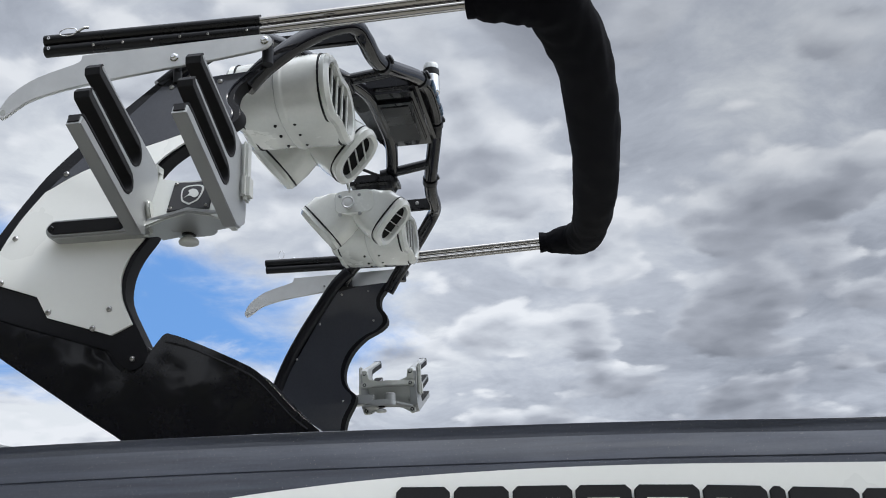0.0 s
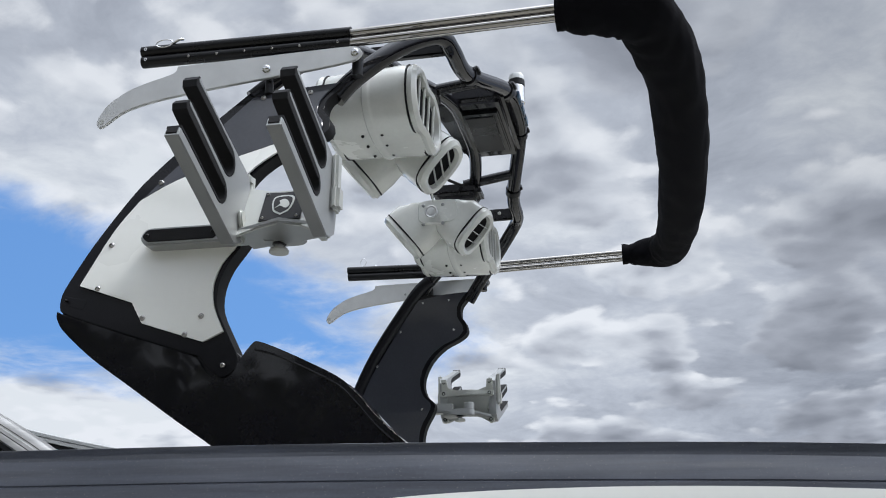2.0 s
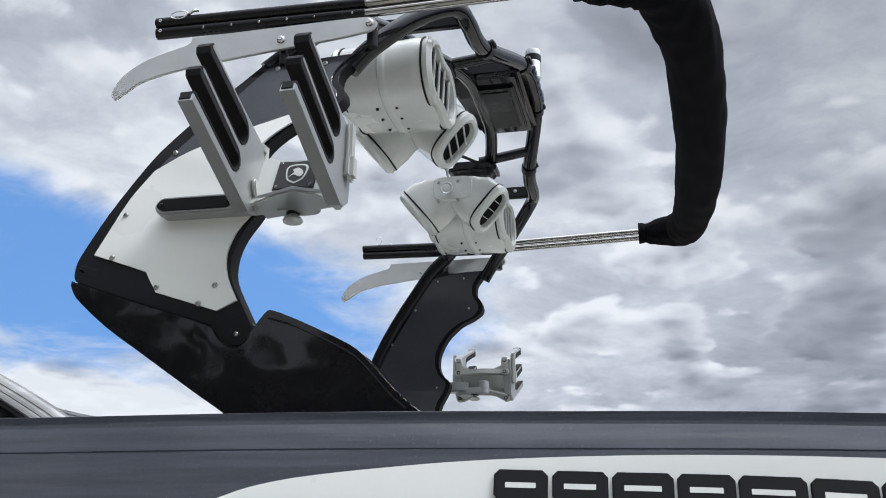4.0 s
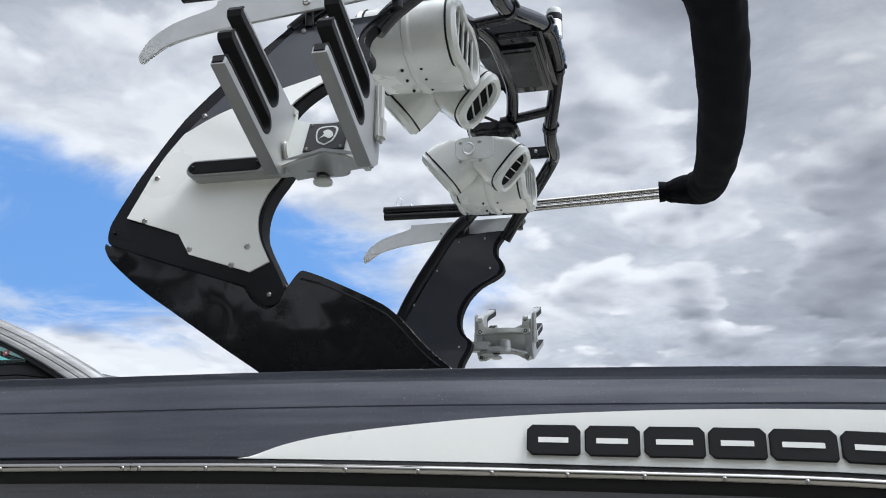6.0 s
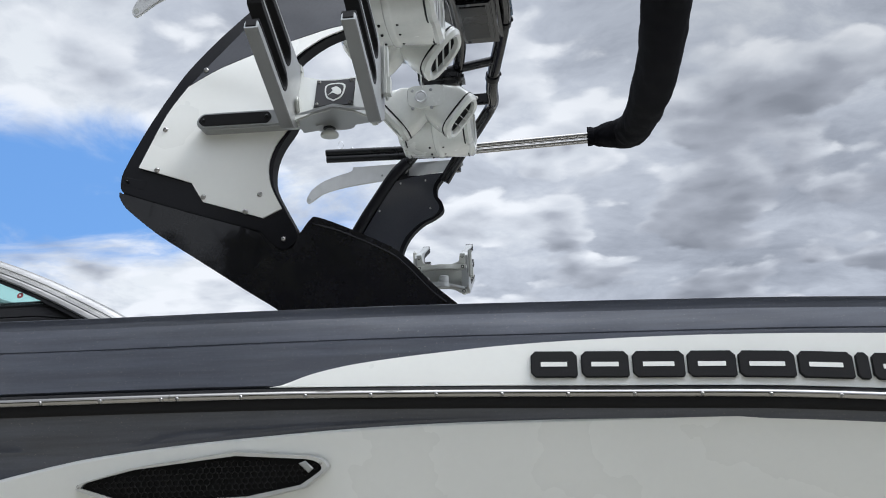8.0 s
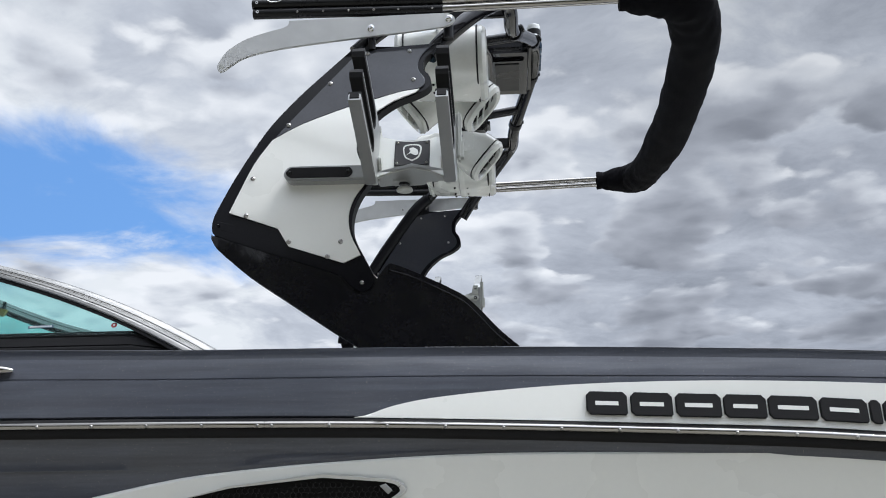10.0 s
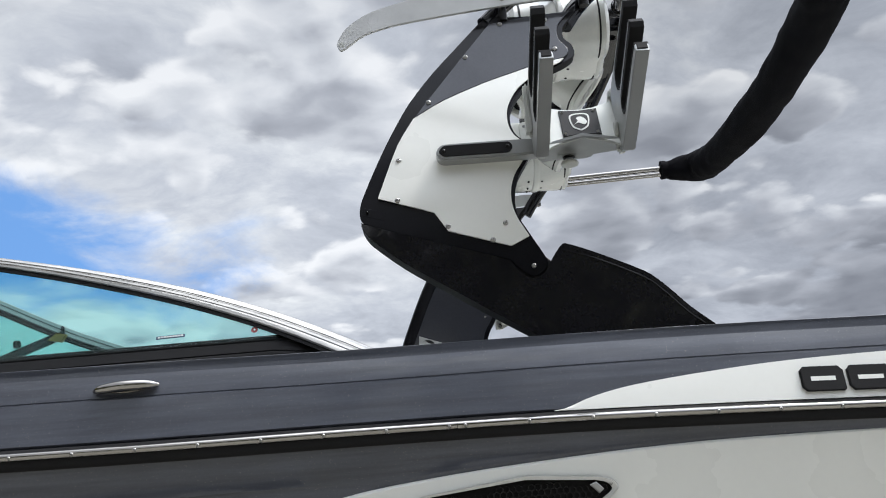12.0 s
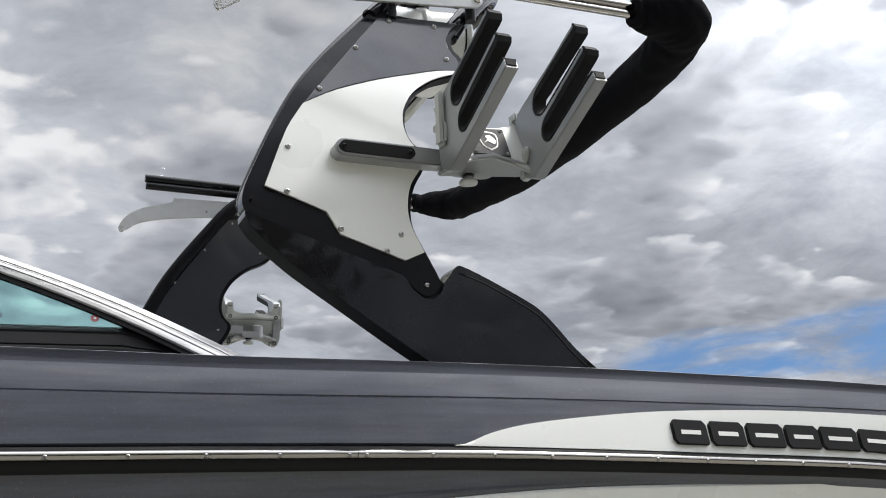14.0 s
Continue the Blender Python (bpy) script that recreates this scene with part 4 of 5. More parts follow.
def tower_top():
    """Upper hoop of the tower: front and rear bars, couplings, rungs and centre console box."""
    top = tower
    half = [(0.185, 0.205, 3.185), (0.235, 0.225, 3.255), (0.33, 0.285, 3.365), (0.405, 0.36, 3.44), (0.440, 0.42, 3.468), (0.452, 0.50, 3.468), (0.463, 0.68, 3.487), (0.538, 1.0, 3.592)]
    rear = half + [(0.552, CY, 3.605)] + [(x, 2 * CY - y, z) for x, y, z in reversed(half)]
    part("rear_bar", tube(rear, 0.027, 6, 16), BLACK_GLOSS, top)
    half = [(-0.055, 0.195, 3.205), (0.02, 0.225, 3.285), (0.11, 0.27, 3.365), (0.19, 0.38, 3.43), (0.295, 0.68, 3.48), (0.355, 0.95, 3.535)]
    front = half + [(0.362, CY, 3.545)] + [(x, 2 * CY - y, z) for x, y, z in reversed(half)]
    part("front_bar", tube(front, 0.024, 6, 16), BLACK_GLOSS, top)
    for s in (0, 1):
        f = (lambda y: y) if not s else (lambda y: 2 * CY - y)
        for (x, y, z), d in (((0.466, 0.70, 3.491), (0.22, 1, 0.3)), ((0.539, 1.01, 3.593), (0.2, 1, 0.25))):
            dv = Vector((d[0], d[1] * (1 - 2 * s), d[2])).normalized()
            part("coupling", lathe((x, f(y), z), dv, [(-0.014, 0.026), (-0.014, 0.031), (0.014, 0.031), (0.014, 0.026)], 18), BLACK_SATIN, top)
            part("coupling_bolt", lathe((x + 0.018, f(y), z + 0.012), (0.85, 0, 0.4), [(0, 0.017), (0.014, 0.017), (0.018, 0.012)], 14), BLACK_SATIN, top)
        part("rung", tube([(0.28, f(0.79), 3.495), (0.50, f(0.80), 3.525)], 0.020, 0, 12), BLACK_GLOSS, top)
        plate = part("rung_plate", block(0.19, 0.44, f(0.485) - 0.012, f(0.485) + 0.012, 3.450, 3.500, 0.005), BLACK_SATIN, top)
        screw(plate, (0.376, f(0.485) + (0.013 if not s else -0.013), 3.478), (0, 1 - 2 * s, 0), 0.008)
        part("lever_post", tube([(0.003, 0.17 if not s else 2 * CY - 0.17, 3.20), (0.003, 0.17 if not s else 2 * CY - 0.17, 3.29)], 0.012, 2, 10), BLACK_SATIN, top)
        part("lever_post", tube([(0.25, f(0.185), 3.235), (0.25, f(0.185), 3.31)], 0.016, 2, 10), BLACK_SATIN, top)
    bm = block(0.345, 0.535, 0.96, 1.43, 3.535, 3.60, 0.018, 3)
    for v in bm.verts:
        if v.co.x < 0.44:
            v.co.x -= 0.03 + 0.05 * (1.43 - v.co.y) / 0.47
    box = part("console_box", bm, BLACK_GLOSS, top, "black gloss console box between the bars")
    part("box_lid", block(0.365, 0.505, 1.03, 1.37, 3.524, 3.537, 0.005), DISPLAY, box, "smoked lid panel")
    part("box_frame", slab(outline([(0.385, 1.06), (0.485, 1.06), (0.485, 1.34), (0.385, 1.34)], 1, (0, 1, 2, 3)), 3.5205, 3.5245, 0.001, 1, None, (), lambda x, y, z: Vector((x, z, y))), BLACK_SATIN, box)
    for k in range(3):
        part("side_label", block(0.570, 0.5795, 1.06 + 0.09 * k, 1.12 + 0.09 * k, 3.590, 3.616, 0.002), NAVY, top, "small blue label")


tower_top()


def anchor_light():
    l = thing("anchor_light", "white and chrome all-round anchor light on the tower", "light", (0.565, CY + 0.02, 3.64))
    at = (0.552, CY + 0.02, 3.63)
    part("body", lathe(at, (0, 0, 1), [(0, 0.022), (0.01, 0.026), (0.012, 0.030), (0.075, 0.030), (0.08, 0.028)], 20), CHROME, l, "chrome light body")
    part("band", lathe((at[0], at[1], at[2] + 0.08), (0, 0, 1), [(0, 0.0285), (0.002, 0.0305), (0.024, 0.0305), (0.026, 0.0285)], 20), BLACK_SATIN, l)
    part("lens", lathe((at[0], at[1], at[2] + 0.106), (0, 0, 1), [(0, 0.028), (0.012, 0.029), (0.022, 0.026), (0.027, 0.015)], 20), LENS, l, "frosted lens")


anchor_light()


# ---- speakers ----
def oval(c, u, v, a, b, n=32, waist=0.0, power=2.4):
    """A rounded ring round c in the plane of u and v with half axes a, b; waist pinches its middle."""
    c, u, v = Vector(c), Vector(u).normalized(), Vector(v).normalized()
    out = []
    for k in range(n):
        t = 2 * math.pi * k / n
        cs, sn = math.cos(t), math.sin(t)
        p = abs(cs) ** (2 / power) * math.copysign(1, cs) * a
        q = abs(sn) ** (2 / power) * math.copysign(1, sn) * b
        q *= 1 - waist * math.exp(-(p / (a * 0.35)) ** 2)
        out.append(c + u * p + v * q)
    return out


def grille(parent, c, n, u, a, b, bars, waist=0.0, ring_w=0.020, power=2.4):
    """Speaker mouth: near-black disc for the shade inside, white ring and slats across it; n looks out, u is the long
    axis.
    """
    c, n, u = Vector(c), Vector(n).normalized(), Vector(u).normalized()
    v = n.cross(u)
    O = lambda d, k: oval(c + n * d, u, v, a + k, b + k, 32, waist, power)
    r = ring_w
    part("cavity", loft([O(0.0005, -r * 0.6), O(0.0030, -r * 0.6)]), OPENING_SHADE, parent)
    part("grille_ring", loft([O(-0.004, 0.0), O(0.004, 0.003), O(0.011, 0.003), O(0.013, -0.001), O(0.021, -0.005), O(0.024, -r * 0.45), O(0.020, -r), O(0.002, -r - 0.004)], False), WHITE_POD, parent, "white grille ring")
    part("gasket", loft([O(-0.011, 0.0), O(-0.010, 0.0042), O(-0.005, 0.0042), O(-0.004, 0.0)], False), BLACK_RUBBER, parent, "black gasket line")
    for k in range(bars):
        s = (k + 1) / (bars + 1) * 2 - 1
        p = c + u * s * (a - r) + n * 0.012
        h = (b - r * 0.8) * max(0.3, (1 - abs(s) ** 2.4)) ** (1 / 2.4) * (1 - waist * math.exp(-(s / 0.35) ** 2))
        tilt = u * 0.012
        part("slat", sweep(bmesh.new(), [p - v * h - tilt, p + v * h + tilt], 0.0024, 8, 0.0045, None, n), WHITE_POD, parent)


def speaker_cluster():
    """One big twin barrel outboard and two angled pods inboard, in white shells."""
    sp = thing("speaker_cluster", "white tower speaker cluster with slatted grilles", "speaker", (0.205, 0.62, 3.32), "tower speakers")
    X = 0.205
    cy, cz, ay, az = 0.575, 3.315, 0.185, 0.112
    ys, zs = (0, 1, 0), (0, 0, 1)
    R = lambda x, s, w=0.0: oval((x, cy, cz), ys, zs, ay * s, az * s, waist=w)
    sections = [(X - 0.134, 0.94, 0.16), (X - 0.12, 0.955, 0.12), (X - 0.07, 0.975, 0.03), (X - 0.014, 0.975, 0.0), (X - 0.011, 0.965, 0.0), (X - 0.009, 0.965, 0.0), (X - 0.007, 1.005, 0), (X - 0.003, 1.028, 0), (X + 0.010, 1.030, 0), (X + 0.015, 1.018, 0), (X + 0.022, 0.998, 0), (X + 0.06, 1.005, 0.0), (X + 0.085, 1.02, 0.05), (X + 0.11, 1.03, 0.12), (X + 0.134, 1.0, 0.20)]
    barrel = part("main_barrel", loft([R(*s) for s in sections]), WHITE_POD, sp, "large white twin barrel")
    grille(barrel, (X + 0.135, cy, cz), (1, 0, 0), ys, ay, az, 4, 0.24, 0.026)
    grille(barrel, (X - 0.135, cy, cz), (-1, 0, 0), ys, ay * 0.94, az * 0.94, 4, 0.20, 0.026)
    for y in (0.50, 0.56, 0.64):
        for x in (X - 0.03, X + 0.03):
            dz = az * 1.0 * (1 - abs((y - cy) / ay) ** 2.4) ** (1 / 2.4)
            screw(barrel, (x, y, cz - dz + 0.001), (0, 0, -1), 0.005, mat=BLACK_SATIN)
    # angled pods
    py, w = 0.868, 0.086
    part("hub", loft([oval((X, y, 3.325), (1, 0, 0), zs, a, b, 32, 0, 5.0) for y, a, b in ((0.72, 0.085, 0.046), (0.77, 0.062, 0.040), (0.79, 0.075, 0.044), (0.945, 0.080, 0.050), (0.955, 0.074, 0.046))]), WHITE_POD, sp)
    for s in (1, -1):
        n = Vector((0.77 * s, 0, -0.64))
        u = Vector((0.64 * s, 0, 0.77))
        face = Vector((X - 0.012 + s * 0.138, py, 3.262))
        bm = loft([oval(face - n * d, u, ys, a, b, 32, 0, 3.6) for d, a, b in ((0.160, 0.066, 0.078), (0.11, 0.089, w - 0.004), (0.06, 0.097, w), (0.004, 0.098, w), (0.0, 0.096, w - 0.002))])
        for v in bm.verts:
            v.co.z = min(v.co.z, 3.372 - 0.02 * abs(v.co.y - py))
        pod = part("pod", bm, WHITE_POD, sp, "angled white speaker pod")
        grille(pod, face, n, u, 0.097, w, 3, 0, 0.022, 3.0)
    kx, kz = X - 0.017, 3.312
    part("knob", lathe((kx, 0.955, kz), (0, 1, -0.05), [(0, 0.012), (0.020, 0.012), (0.022, 0.023), (0.034, 0.025), (0.037, 0.022), (0.034, 0.017), (0.036, 0.008)], 20), SILVER, sp, "silver clamp knob")
    for dx in (-0.038, 0.038):
        for dz in (-0.038, 0.038):
            screw(sp, (kx + dx, 0.955, kz + dz), (0, 1, 0), 0.007, mat=RACK_PAINT)
    part("clamp", block(X - 0.05, X + 0.145, 0.70, 0.83, 3.430, 3.495, 0.024, 3), BLACK_SATIN, sp, "black clamp to the tower bar")
    part("clamp_stem", block(X - 0.03, X + 0.05, cy - 0.05, cy + 0.16, cz + 0.09, cz + 0.17, 0.015, 2), BLACK_SATIN, sp)
    part("cable", tube([(X - 0.02, 0.95, 3.38), (X - 0.02, 0.99, 3.42), (X + 0.01, 0.96, 3.46), (X + 0.07, 0.84, 3.475)], 0.006, 6, 8), BLACK_RUBBER, sp, "black speaker cable")
    part("cable_tie", tube([(X - 0.015, 0.962, 3.36), (X - 0.015, 0.985, 3.40), (X - 0.005, 0.975, 3.43)], 0.004, 4, 8), WHITE_POD, sp)
    return sp


near_speakers = speaker_cluster()
copy_thing(near_speakers, MIRROR @ near_speakers.matrix_basis)


# ---- bimini ----
bimini = thing("bimini_top", "folded bimini sunshade in black canvas on polished tubes and silver levers", "bimini top", (0.4, CY, 3.35))


def bimini_side(near):
    b = bimini
    y = 0.172
    for dz, x0 in ((0.0165, -0.392), (-0.0165, -0.388)):
        part("rail", tube([(x0, y, 3.362 + dz), (0.234, y - 0.003, 3.347 + dz)], 0.0172, 0, 16), BLACK_SATIN, b, "black anodised rail")
        x1 = 0.90
        part("tube", tube([(0.22, y - 0.003, 3.347 + dz * 0.86), (x1, y - 0.008, (3.350 if near else 3.366) + dz * 0.86)], 0.0128, 0, 18), STEEL, b, "polished stainless tube")
    part("web", block(-0.36 if near else -0.14, 0.23, y - 0.006, y + 0.006, 3.349, 3.361, 0), BLACK_SATIN, b)
    for x in (-0.24, -0.155, -0.072, 0.01, 0.09, 0.2):
        screw(b, (x, y - 0.017, 3.340 - 0.022 * (x + 0.24)), r=0.0042)
    for x, z in ((-0.375, 3.378), (-0.372, 3.345), (0.19, 3.366)):
        part("rivet", lathe((x, y - 0.0165, z), (0, -1, 0), [(0, 0.005), (0.002, 0.005), (0.002, 0.0025), (0.0005, 0.0022)], 12), CHROME, b)
    # ring pin
    part("pin", tube([(-0.30, y - 0.01, 3.388), (-0.275, y - 0.018, 3.396), (-0.262, y - 0.012, 3.400)], 0.004, 3, 8), CHROME, b)
    ring = [(-0.315 + 0.026 * math.cos(a), y - 0.022, 3.387 + 0.012 * math.sin(a)) for a in [2 * math.pi * k / 20 for k in range(20)]]
    part("pin_ring", tube(ring, 0.0016, 0, 6), CHROME, b)
    if not near:
        part("pin_loop", tube([(-0.318 + 0.013 * math.cos(a), y + 0.002, 3.414 + 0.019 * math.sin(a)) for a in [2 * math.pi * k / 20 for k in range(21)]], 0.0009, 0, 6), CHROME, b, "thin wire loop")
    lever = outline([(-0.495, 3.156), (-0.467, 3.203), (-0.413, 3.240), (-0.358, 3.260), (-0.285, 3.279), (-0.268, 3.288), (-0.264, 3.303), (0.0, 3.305), (0.245, 3.306), (0.268, 3.296), (0.272, 3.278), (0.250, 3.261), (0.13, 3.246), (0.005, 3.236), (-0.193, 3.217), (-0.320, 3.201), (-0.411, 3.178), (-0.465, 3.143), (-0.486, 3.134)], 4, (6,))
    part("lever", slab(lever, y - 0.029, y - 0.018, 0.0015, 2), SILVER, b, "curved brushed aluminium lever")
    for x, z, r in ((0.003, 3.263, 0.012), (0.254, 3.285, 0.012)):
        part("bolt", lathe((x, y - 0.029, z), (0, -1, 0), [(0, r), (0.002, r), (0.003, r * 0.75), (0.009, r * 0.72), (0.012, r * 0.4)], 16), CHROME, b)
    for yy, way in ((y - 0.0291, -1), (y - 0.0179, 1)):
        part("tip_ring", lathe((-0.481, yy, 3.152), (0, way, 0), [(0, 0.008), (0.0008, 0.008), (0.0008, 0.005)], 14), RACK_LIGHT, b)
        # dark disc laid on the lever's face for the shade in its hole
        part("tip_hole_shade", lathe((-0.481, yy, 3.152), (0, way, 0), [(0, 0.005), (0.0006, 0.005), (0.0006, 0.0)], 12), OPENING_SHADE, b)
    screw(b, (-0.12, y - 0.0175, 3.252), (0, 1, 0), 0.005)


for near in (True, False):
    FLIP[0] = not near
    bimini_side(near)
FLIP[0] = False


def bimini_boot():
    """Folded sunshade in its black canvas boot, bent across the stern side of the tower."""
    boot = bimini
    pts = [(0.80, 0.162, 3.349), (0.84, 0.162, 3.352), (0.92, 0.163, 3.358), (1.00, 0.19, 3.356), (1.048, 0.29, 3.350), (1.092, 0.48, 3.349), (1.118, 0.80, 3.341), (1.129, CY, 3.332), (1.122, 1.55, 3.336), (1.108, 1.85, 3.346), (1.088, 2.06, 3.354), (1.04, 2.175, 3.366), (0.94, 2.207, 3.372), (0.875, 2.207, 3.372)]

    def fold(i, u, a):
        ends = min(1.0, 0.44 + 3.8 * min(u, 1 - u)) * (1.02 - 0.16 * u)
        n = noise.noise(Vector((u * 11, math.cos(a) * 0.9, math.sin(a) * 0.9)))
        n2 = noise.noise(Vector((u * 40, math.cos(a) * 1.3 + 4, math.sin(a) * 1.3)))
        n3 = 1 - 2 * abs(noise.noise(Vector((u * 24 + 1.5 * math.sin(a), math.cos(a) * 1.6 + 9, math.sin(a) * 1.6))))
        return ends * (0.98 + 0.12 * n + 0.05 * n2 + 0.045 * n3)

    part("canvas", tube(pts, 0.090, 14, 44, 0.081, fold), CANVAS, boot, "folded sunshade in a black canvas boot")
    part("hem", lathe((0.802, 0.160, 3.343), (1, 0, 0), [(-0.004, 0.030), (-0.004, 0.046), (0.012, 0.047), (0.035, 0.042), (0.045, 0.036)], 11), CANVAS, boot)
    part("hem", lathe((0.878, 2.207, 3.372), (1, 0, 0), [(-0.006, 0.030), (-0.006, 0.047), (0.010, 0.046), (0.030, 0.041), (0.040, 0.036)], 9), CANVAS, boot)


bimini_boot()


# ---- board racks ----
def board_rack():
    r = thing("board_rack", "silver grey wakeboard rack with padded forks", "board rack", (0.1, 0, 2.7), "board racks")
    # arm along the leg
    arm = outline([(-0.232, 2.728), (-0.222, 2.746), (-0.205, 2.7515), (-0.02, 2.7495), (0.095, 2.746), (0.095, 2.706), (-0.02, 2.7035), (-0.205, 2.7055), (-0.222, 2.710)], 4, (4, 5))
    armp = part("arm", slab(arm, -0.022, 0.030, 0.005, 2), RACK_PAINT, r, "silver grey arm")
    inlay = outline([(-0.224, 2.729), (-0.212, 2.744), (-0.195, 2.7455), (-0.05, 2.7435), (-0.033, 2.7415), (-0.026, 2.727), (-0.036, 2.714), (-0.05, 2.7125), (-0.195, 2.7145), (-0.212, 2.716)], 4)
    part("inlay", slab(inlay, -0.0255, -0.021, 0.001, 1), BLACK_RUBBER, armp, "black inlay")
    for x in (-0.211, -0.039):
        screw(armp, (x, -0.0255, 2.730), r=0.0055, mat=BLACK_SATIN)
    # bow-tie bracket carrying the badge
    def tilt(x, y, z):
        k = (z - 2.729) / 0.08
        return Vector((x, y - 0.087 + 0.037 * k, z - 0.004))
    bow = [(0.034, 2.684), (0.058, 2.684), (0.10, 2.703), (0.155, 2.716), (0.21, 2.702), (0.246, 2.682), (0.271, 2.682), (0.271, 2.866), (0.247, 2.866), (0.240, 2.832), (0.20, 2.819), (0.155, 2.814), (0.11, 2.819), (0.064, 2.832), (0.057, 2.868), (0.034, 2.868)]
    bracket = part("bracket", slab(bow, 0.004, 0.016, 0.003, 2, None, (), tilt), RACK_LIGHT, r, "light grey bow-tie bracket")
    part("bracket_underside", slab([(0.05, -0.095), (0.155, -0.095), (0.262, -0.095), (0.262, -0.03), (0.155, 0.02), (0.05, 0.02)], 0, 0.012, 0.003, 2, None, (), lambda x, y, z: Vector((x, z, 2.690 + y + 0.022 * max(0, 1 - abs(x - 0.155) / 0.1)))), RACK_PAINT, bracket)
    plate = outline([(0.104, 2.722), (0.155, 2.727), (0.206, 2.722), (0.206, 2.812), (0.155, 2.808), (0.104, 2.812)], 1, tuple(range(6)))
    pl = part("badge_plate", slab(plate, -0.001, 0.004, 0.001, 1, None, (), tilt), PLATE, bracket, "dark badge plate with a silver shield")
    for x, z in ((0.112, 2.804), (0.197, 2.804), (0.112, 2.731), (0.197, 2.731)):
        screw(pl, tilt(x, -0.001, z), (0, -0.9, 0.4), 0.0042)
    sh = outline([(0.155, 2.737), (0.176, 2.752), (0.181, 2.790), (0.155, 2.798), (0.129, 2.790), (0.134, 2.752)], 4, (0,))
    cxy = (0.155, 2.770)
    sh2 = [(cxy[0] + (x - cxy[0]) * 0.84, cxy[1] + (z - cxy[1]) * 0.84) for x, z in sh]
    part("shield_rim", slab(sh, -0.0025, -0.0005, 0, 1, None, (), tilt), RACK_LIGHT, pl, "silver shield outline")
    part("shield_field", slab(sh2, -0.0035, -0.0022, 0, 1, None, (), tilt), PLATE, pl)
    part("emblem", slab(outline([(0.138, 2.757), (0.150, 2.765), (0.165, 2.757), (0.173, 2.764), (0.170, 2.776), (0.158, 2.785), (0.146, 2.780), (0.150, 2.772)], 3), -0.0048, -0.0030, 0, 1, None, (), tilt), RACK_LIGHT, pl, "plain silver emblem shape")
    # rounded bosses behind the bracket
    for x, z in ((0.046, 2.852), (0.046, 2.800), (0.258, 2.850), (0.258, 2.798), (0.046, 2.688), (0.258, 2.684)):
        lug = part("lug", block(x - 0.013, x + 0.013, -0.046 if z > 2.7 else -0.084, -0.014 if z > 2.7 else -0.050, z - 0.014, z + 0.014, 0.006, 4), RACK_LIGHT, bracket)
        part("lug_bolt", lathe((x, -0.0145 if z > 2.7 else -0.0505, z), (0, 1, 0), [(0, 0.0085), (0.0012, 0.0085), (0.0012, 0.0065), (0.0004, 0.004), (0.0004, 0.0)], 14), BLACK_SATIN, lug)
    # gusset across the back, deepest in the middle
    flat = lambda x, y, z: Vector((x, z, y))
    web = outline([(0.028, -0.044), (0.028, -0.016), (0.08, -0.014), (0.155, 0.006), (0.23, -0.014), (0.276, -0.016), (0.276, -0.044)], 3, (0, 1, 5, 6))
    part("back_web", slab(web, 2.788, 2.812, 0.004, 2, None, (), flat), RACK_LIGHT, bracket)
    # hinge: a short block ending in a barrel with a socket below
    tongue = outline([(0.090, -0.024), (0.166, -0.024), (0.186, -0.015), (0.193, 0.002), (0.186, 0.019), (0.166, 0.028), (0.090, 0.028)], 4, (0, 6))
    hinge = part("hinge_block", slab(tongue, 2.694, 2.722, 0.003, 2, None, (), flat), RACK_PAINT, r, "grey hinge block with drilled holes")
    part("hinge_barrel", lathe((0.167, 0.002, 2.752), (0, 0, -1), [(0, 0.020), (0.003, 0.0245), (0.028, 0.0245), (0.032, 0.024)], 24), RACK_PAINT, hinge)
    for x, y, bore in ((0.171, 0.002, 0.0125), (0.140, -0.012, 0.0045), (0.140, 0.016, 0.0045)):
        part("bushing", lathe((x, y, 2.6945), (0, 0, -1), [(-0.004, bore + 0.003), (0.0014, bore + 0.003), (0.0014, bore)], 18), RACK_PAINT, hinge)
        # each bore's shade is a flat dark disc on the block
        part("hole_shade", lathe((x, y, 2.6942), (0, 0, -1), [(0, bore), (0.0008, bore), (0.0008, 0)], 18), OPENING_SHADE, hinge)
    part("knob_washer", lathe((0.125, 0.0, 2.694), (0, 0, -1), [(-0.002, 0.017), (0.004, 0.017), (0.005, 0.010)], 18), BLACK_SATIN, hinge)
    part("knob_stem", lathe((0.125, 0.0, 2.712), (0, 0, -1), [(0, 0.010), (0.030, 0.010)], 12), RACK_PAINT, r)
    part("knob", lathe((0.125, 0.0, 2.683), (0, 0, -1), [(0, 0.009), (0.003, 0.021), (0.009, 0.0245), (0.014, 0.023), (0.017, 0.012)], 20), RACK_LIGHT, r, "grey turning knob")
    # forks: one casting each with three fingers, rubber lining both slots
    d = Vector((0, -0.925, 0.378))
    up = Vector((0, 0.378, 0.925))
    foot = Vector((0, -0.128, 2.663))

    def yz(pts):
        return [((foot + d * a + up * b).y, (foot + d * a + up * b).z) for a, b in pts]

    def arc(cs, cn, rad, a0, a1, n=7):
        return [(cs + rad * math.cos(radians(a0 + (a1 - a0) * k / n)), cn + rad * math.sin(radians(a0 + (a1 - a0) * k / n))) for k in range(n + 1)]

    slot_low = [(0.3262, 0.0225), (0.30, 0.024), (0.2, 0.024)] + arc(0.107, 0.0575, 0.0335, 270, 90) + [(0.2, 0.094), (0.320, 0.0965)]
    tip_mid = arc(0.322, 0.1030, 0.0060, -80, 80, 4)
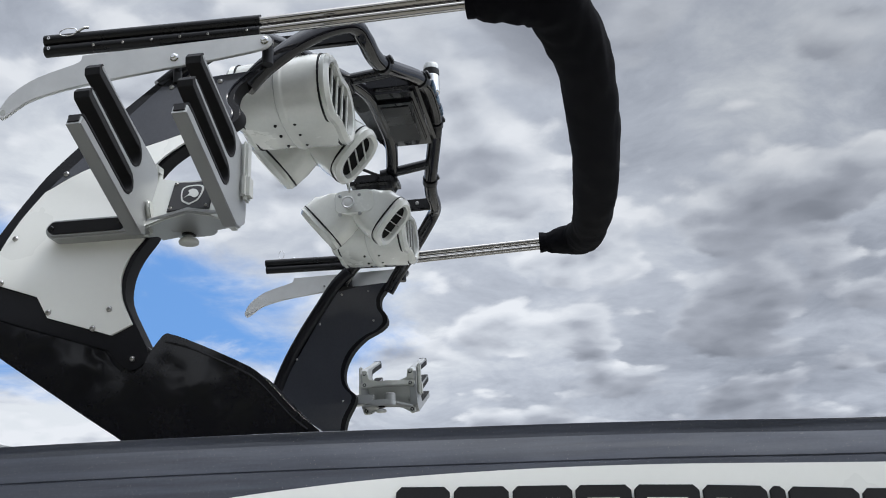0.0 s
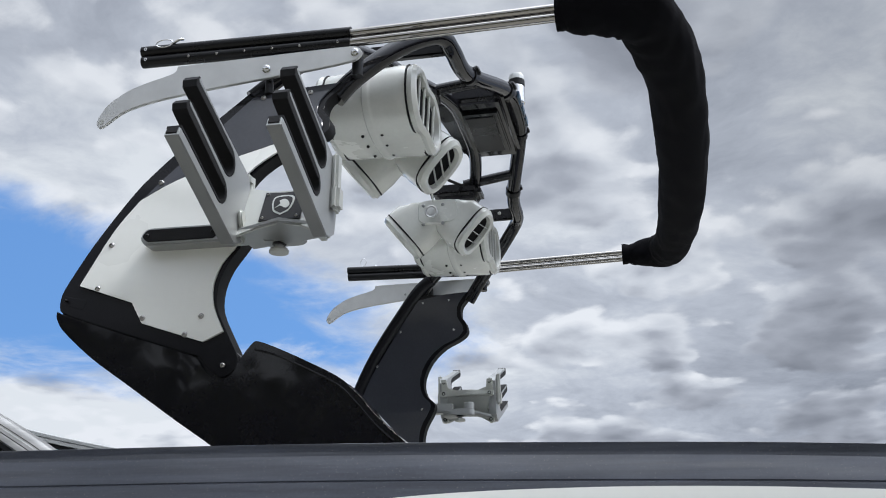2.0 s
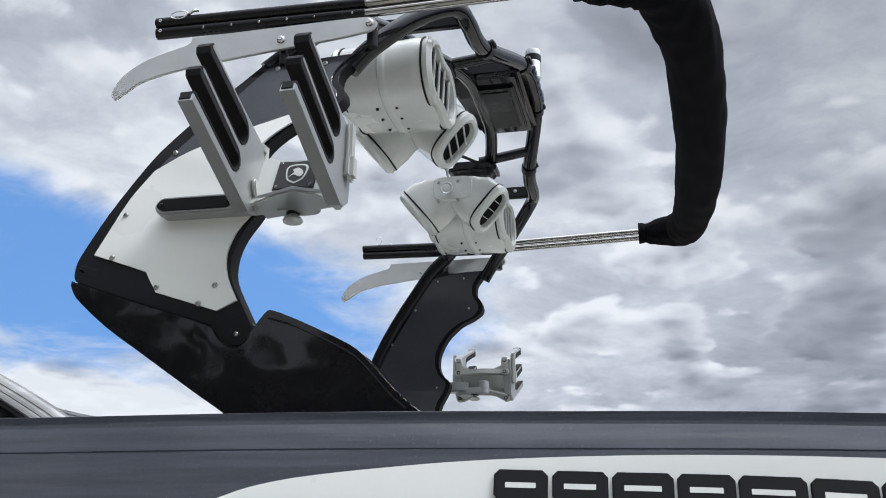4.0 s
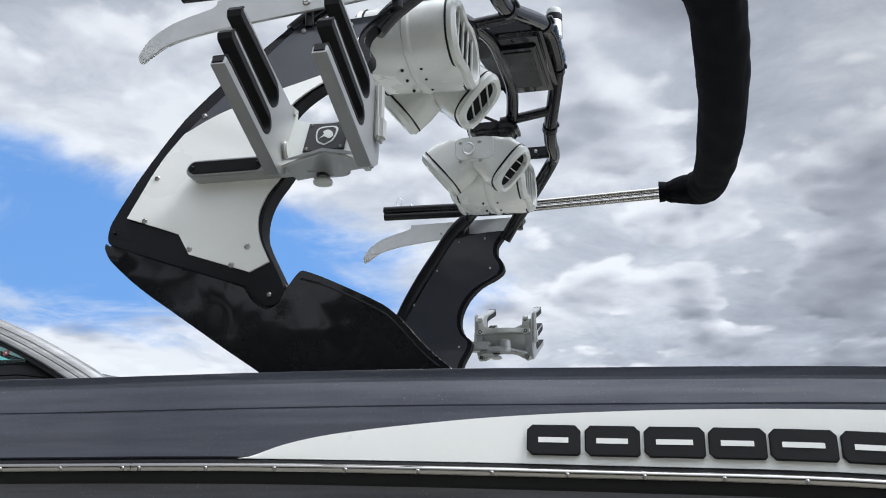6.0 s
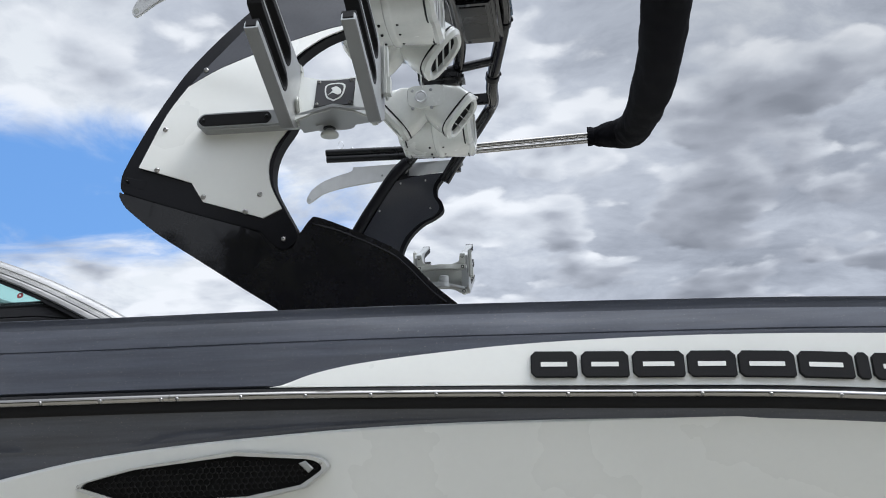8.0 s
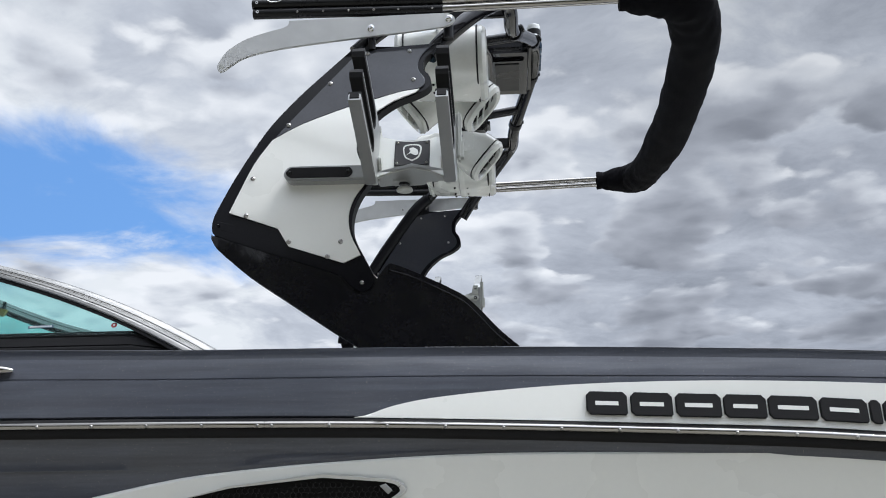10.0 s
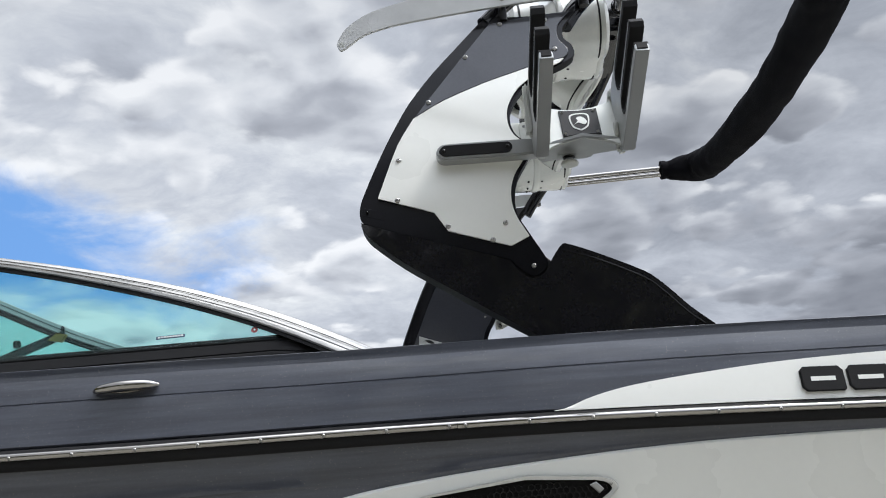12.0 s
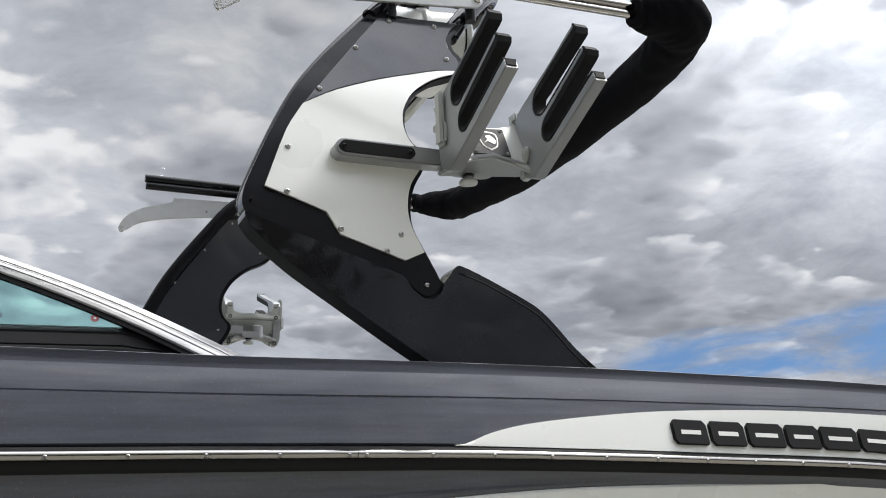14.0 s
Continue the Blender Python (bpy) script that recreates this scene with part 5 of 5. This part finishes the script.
    slot_high = [(0.318, 0.1085), (0.2, 0.1075)] + arc(0.113, 0.147, 0.0395, 270, 90, 9) + [(0.2, 0.1845), (0.315, 0.1795)]
    tip_high = arc(0.318, 0.1855, 0.0060, -80, 80, 4)
    body = [(-0.055, 0.042), (-0.030, 0.012), (-0.012, 0.0), (0.3275, 0.0), (0.3275, 0.0215)] + slot_low + tip_mid + slot_high + tip_high + [(0.2, 0.194), (0.03, 0.2045), (0.004, 0.2045), (-0.018, 0.191), (-0.050, 0.070)]

    def lining(path, thick):
        """A strip of rubber on one side of a path, with its own thickness at each point."""
        V = [Vector(p) for p in path]
        off = []
        for i, p in enumerate(V):
            t = (V[min(i + 1, len(V) - 1)] - V[max(i - 1, 0)]).normalized()
            off.append(p + Vector((t.y, -t.x)) * thick(i / (len(V) - 1)))
        return [(p.x, p.y) for p in V] + [(p.x, p.y) for p in reversed(off)]

    for x in (0.025, 0.250):
        w = 0.033
        lay = lambda a, b, c: Vector((x + b, a, c))
        fork = part("fork", slab(yz(body), 0, w, 0.0035, 2, None, (), lay), RACK_PAINT, r, "silver grey three-fingered fork")
        for path, cap in ((slot_low + tip_mid, 0.007), (slot_high + tip_high, 0.004)):
            thick = lambda u: lerp_table(u, (0.0, 0.06, 0.22, 0.5, 0.62, 0.80, 0.86, 1.0), (cap, cap, cap, 0.011, 0.020, 0.021, 0.005, 0.002))
            part("pad", slab(yz(lining(path, thick)), -0.0008, w + 0.0008, 0.0025, 2, None, (), lay), BLACK_RUBBER, fork, "black rubber slot lining")
        part("tip_pad", slab(yz([(0.3268, 0.004), (0.3300, 0.006), (0.3300, 0.021), (0.3268, 0.024)]), 0.004, w - 0.004, 0.001, 1, None, (), lay), BLACK_RUBBER, fork, "black tip plug")
        inner = x + w if x < 0.1 else x - 0.011
        knuckle = outline(yz([(-0.036, 0.062), (-0.020, 0.050), (0.004, 0.066), (0.010, 0.084), (-0.004, 0.092), (-0.026, 0.078)]), 3)
        part("release_button", slab(knuckle, 0, 0.011, 0.004, 3, None, (), lambda a, b, c: Vector((inner + b, a, c))), RACK_LIGHT, fork, "light grey release button")
        sx = x + w if x > 0.1 else x - 0.014
        part("back_clip", block(sx, sx + 0.016, -0.102, -0.066, 2.736, 2.876, 0.007, 4), RACK_LIGHT, fork, "light grey back clip")
        part("back_clip_grip", block(sx - 0.002, sx + 0.022, -0.108, -0.064, 2.728, 2.792, 0.009, 4), RACK_LIGHT, fork)
    return r


near_rack = board_rack()
far_rack = copy_thing(near_rack, Matrix.Translation((-0.022, 0, 0.018)) @ MIRROR @ near_rack.matrix_basis)
# the far forks sit a little higher on their bracket
for ob in far_rack.children:
    if ob.name.startswith("fork"):
        ob.location += Vector((0, 0.012, 0.022))
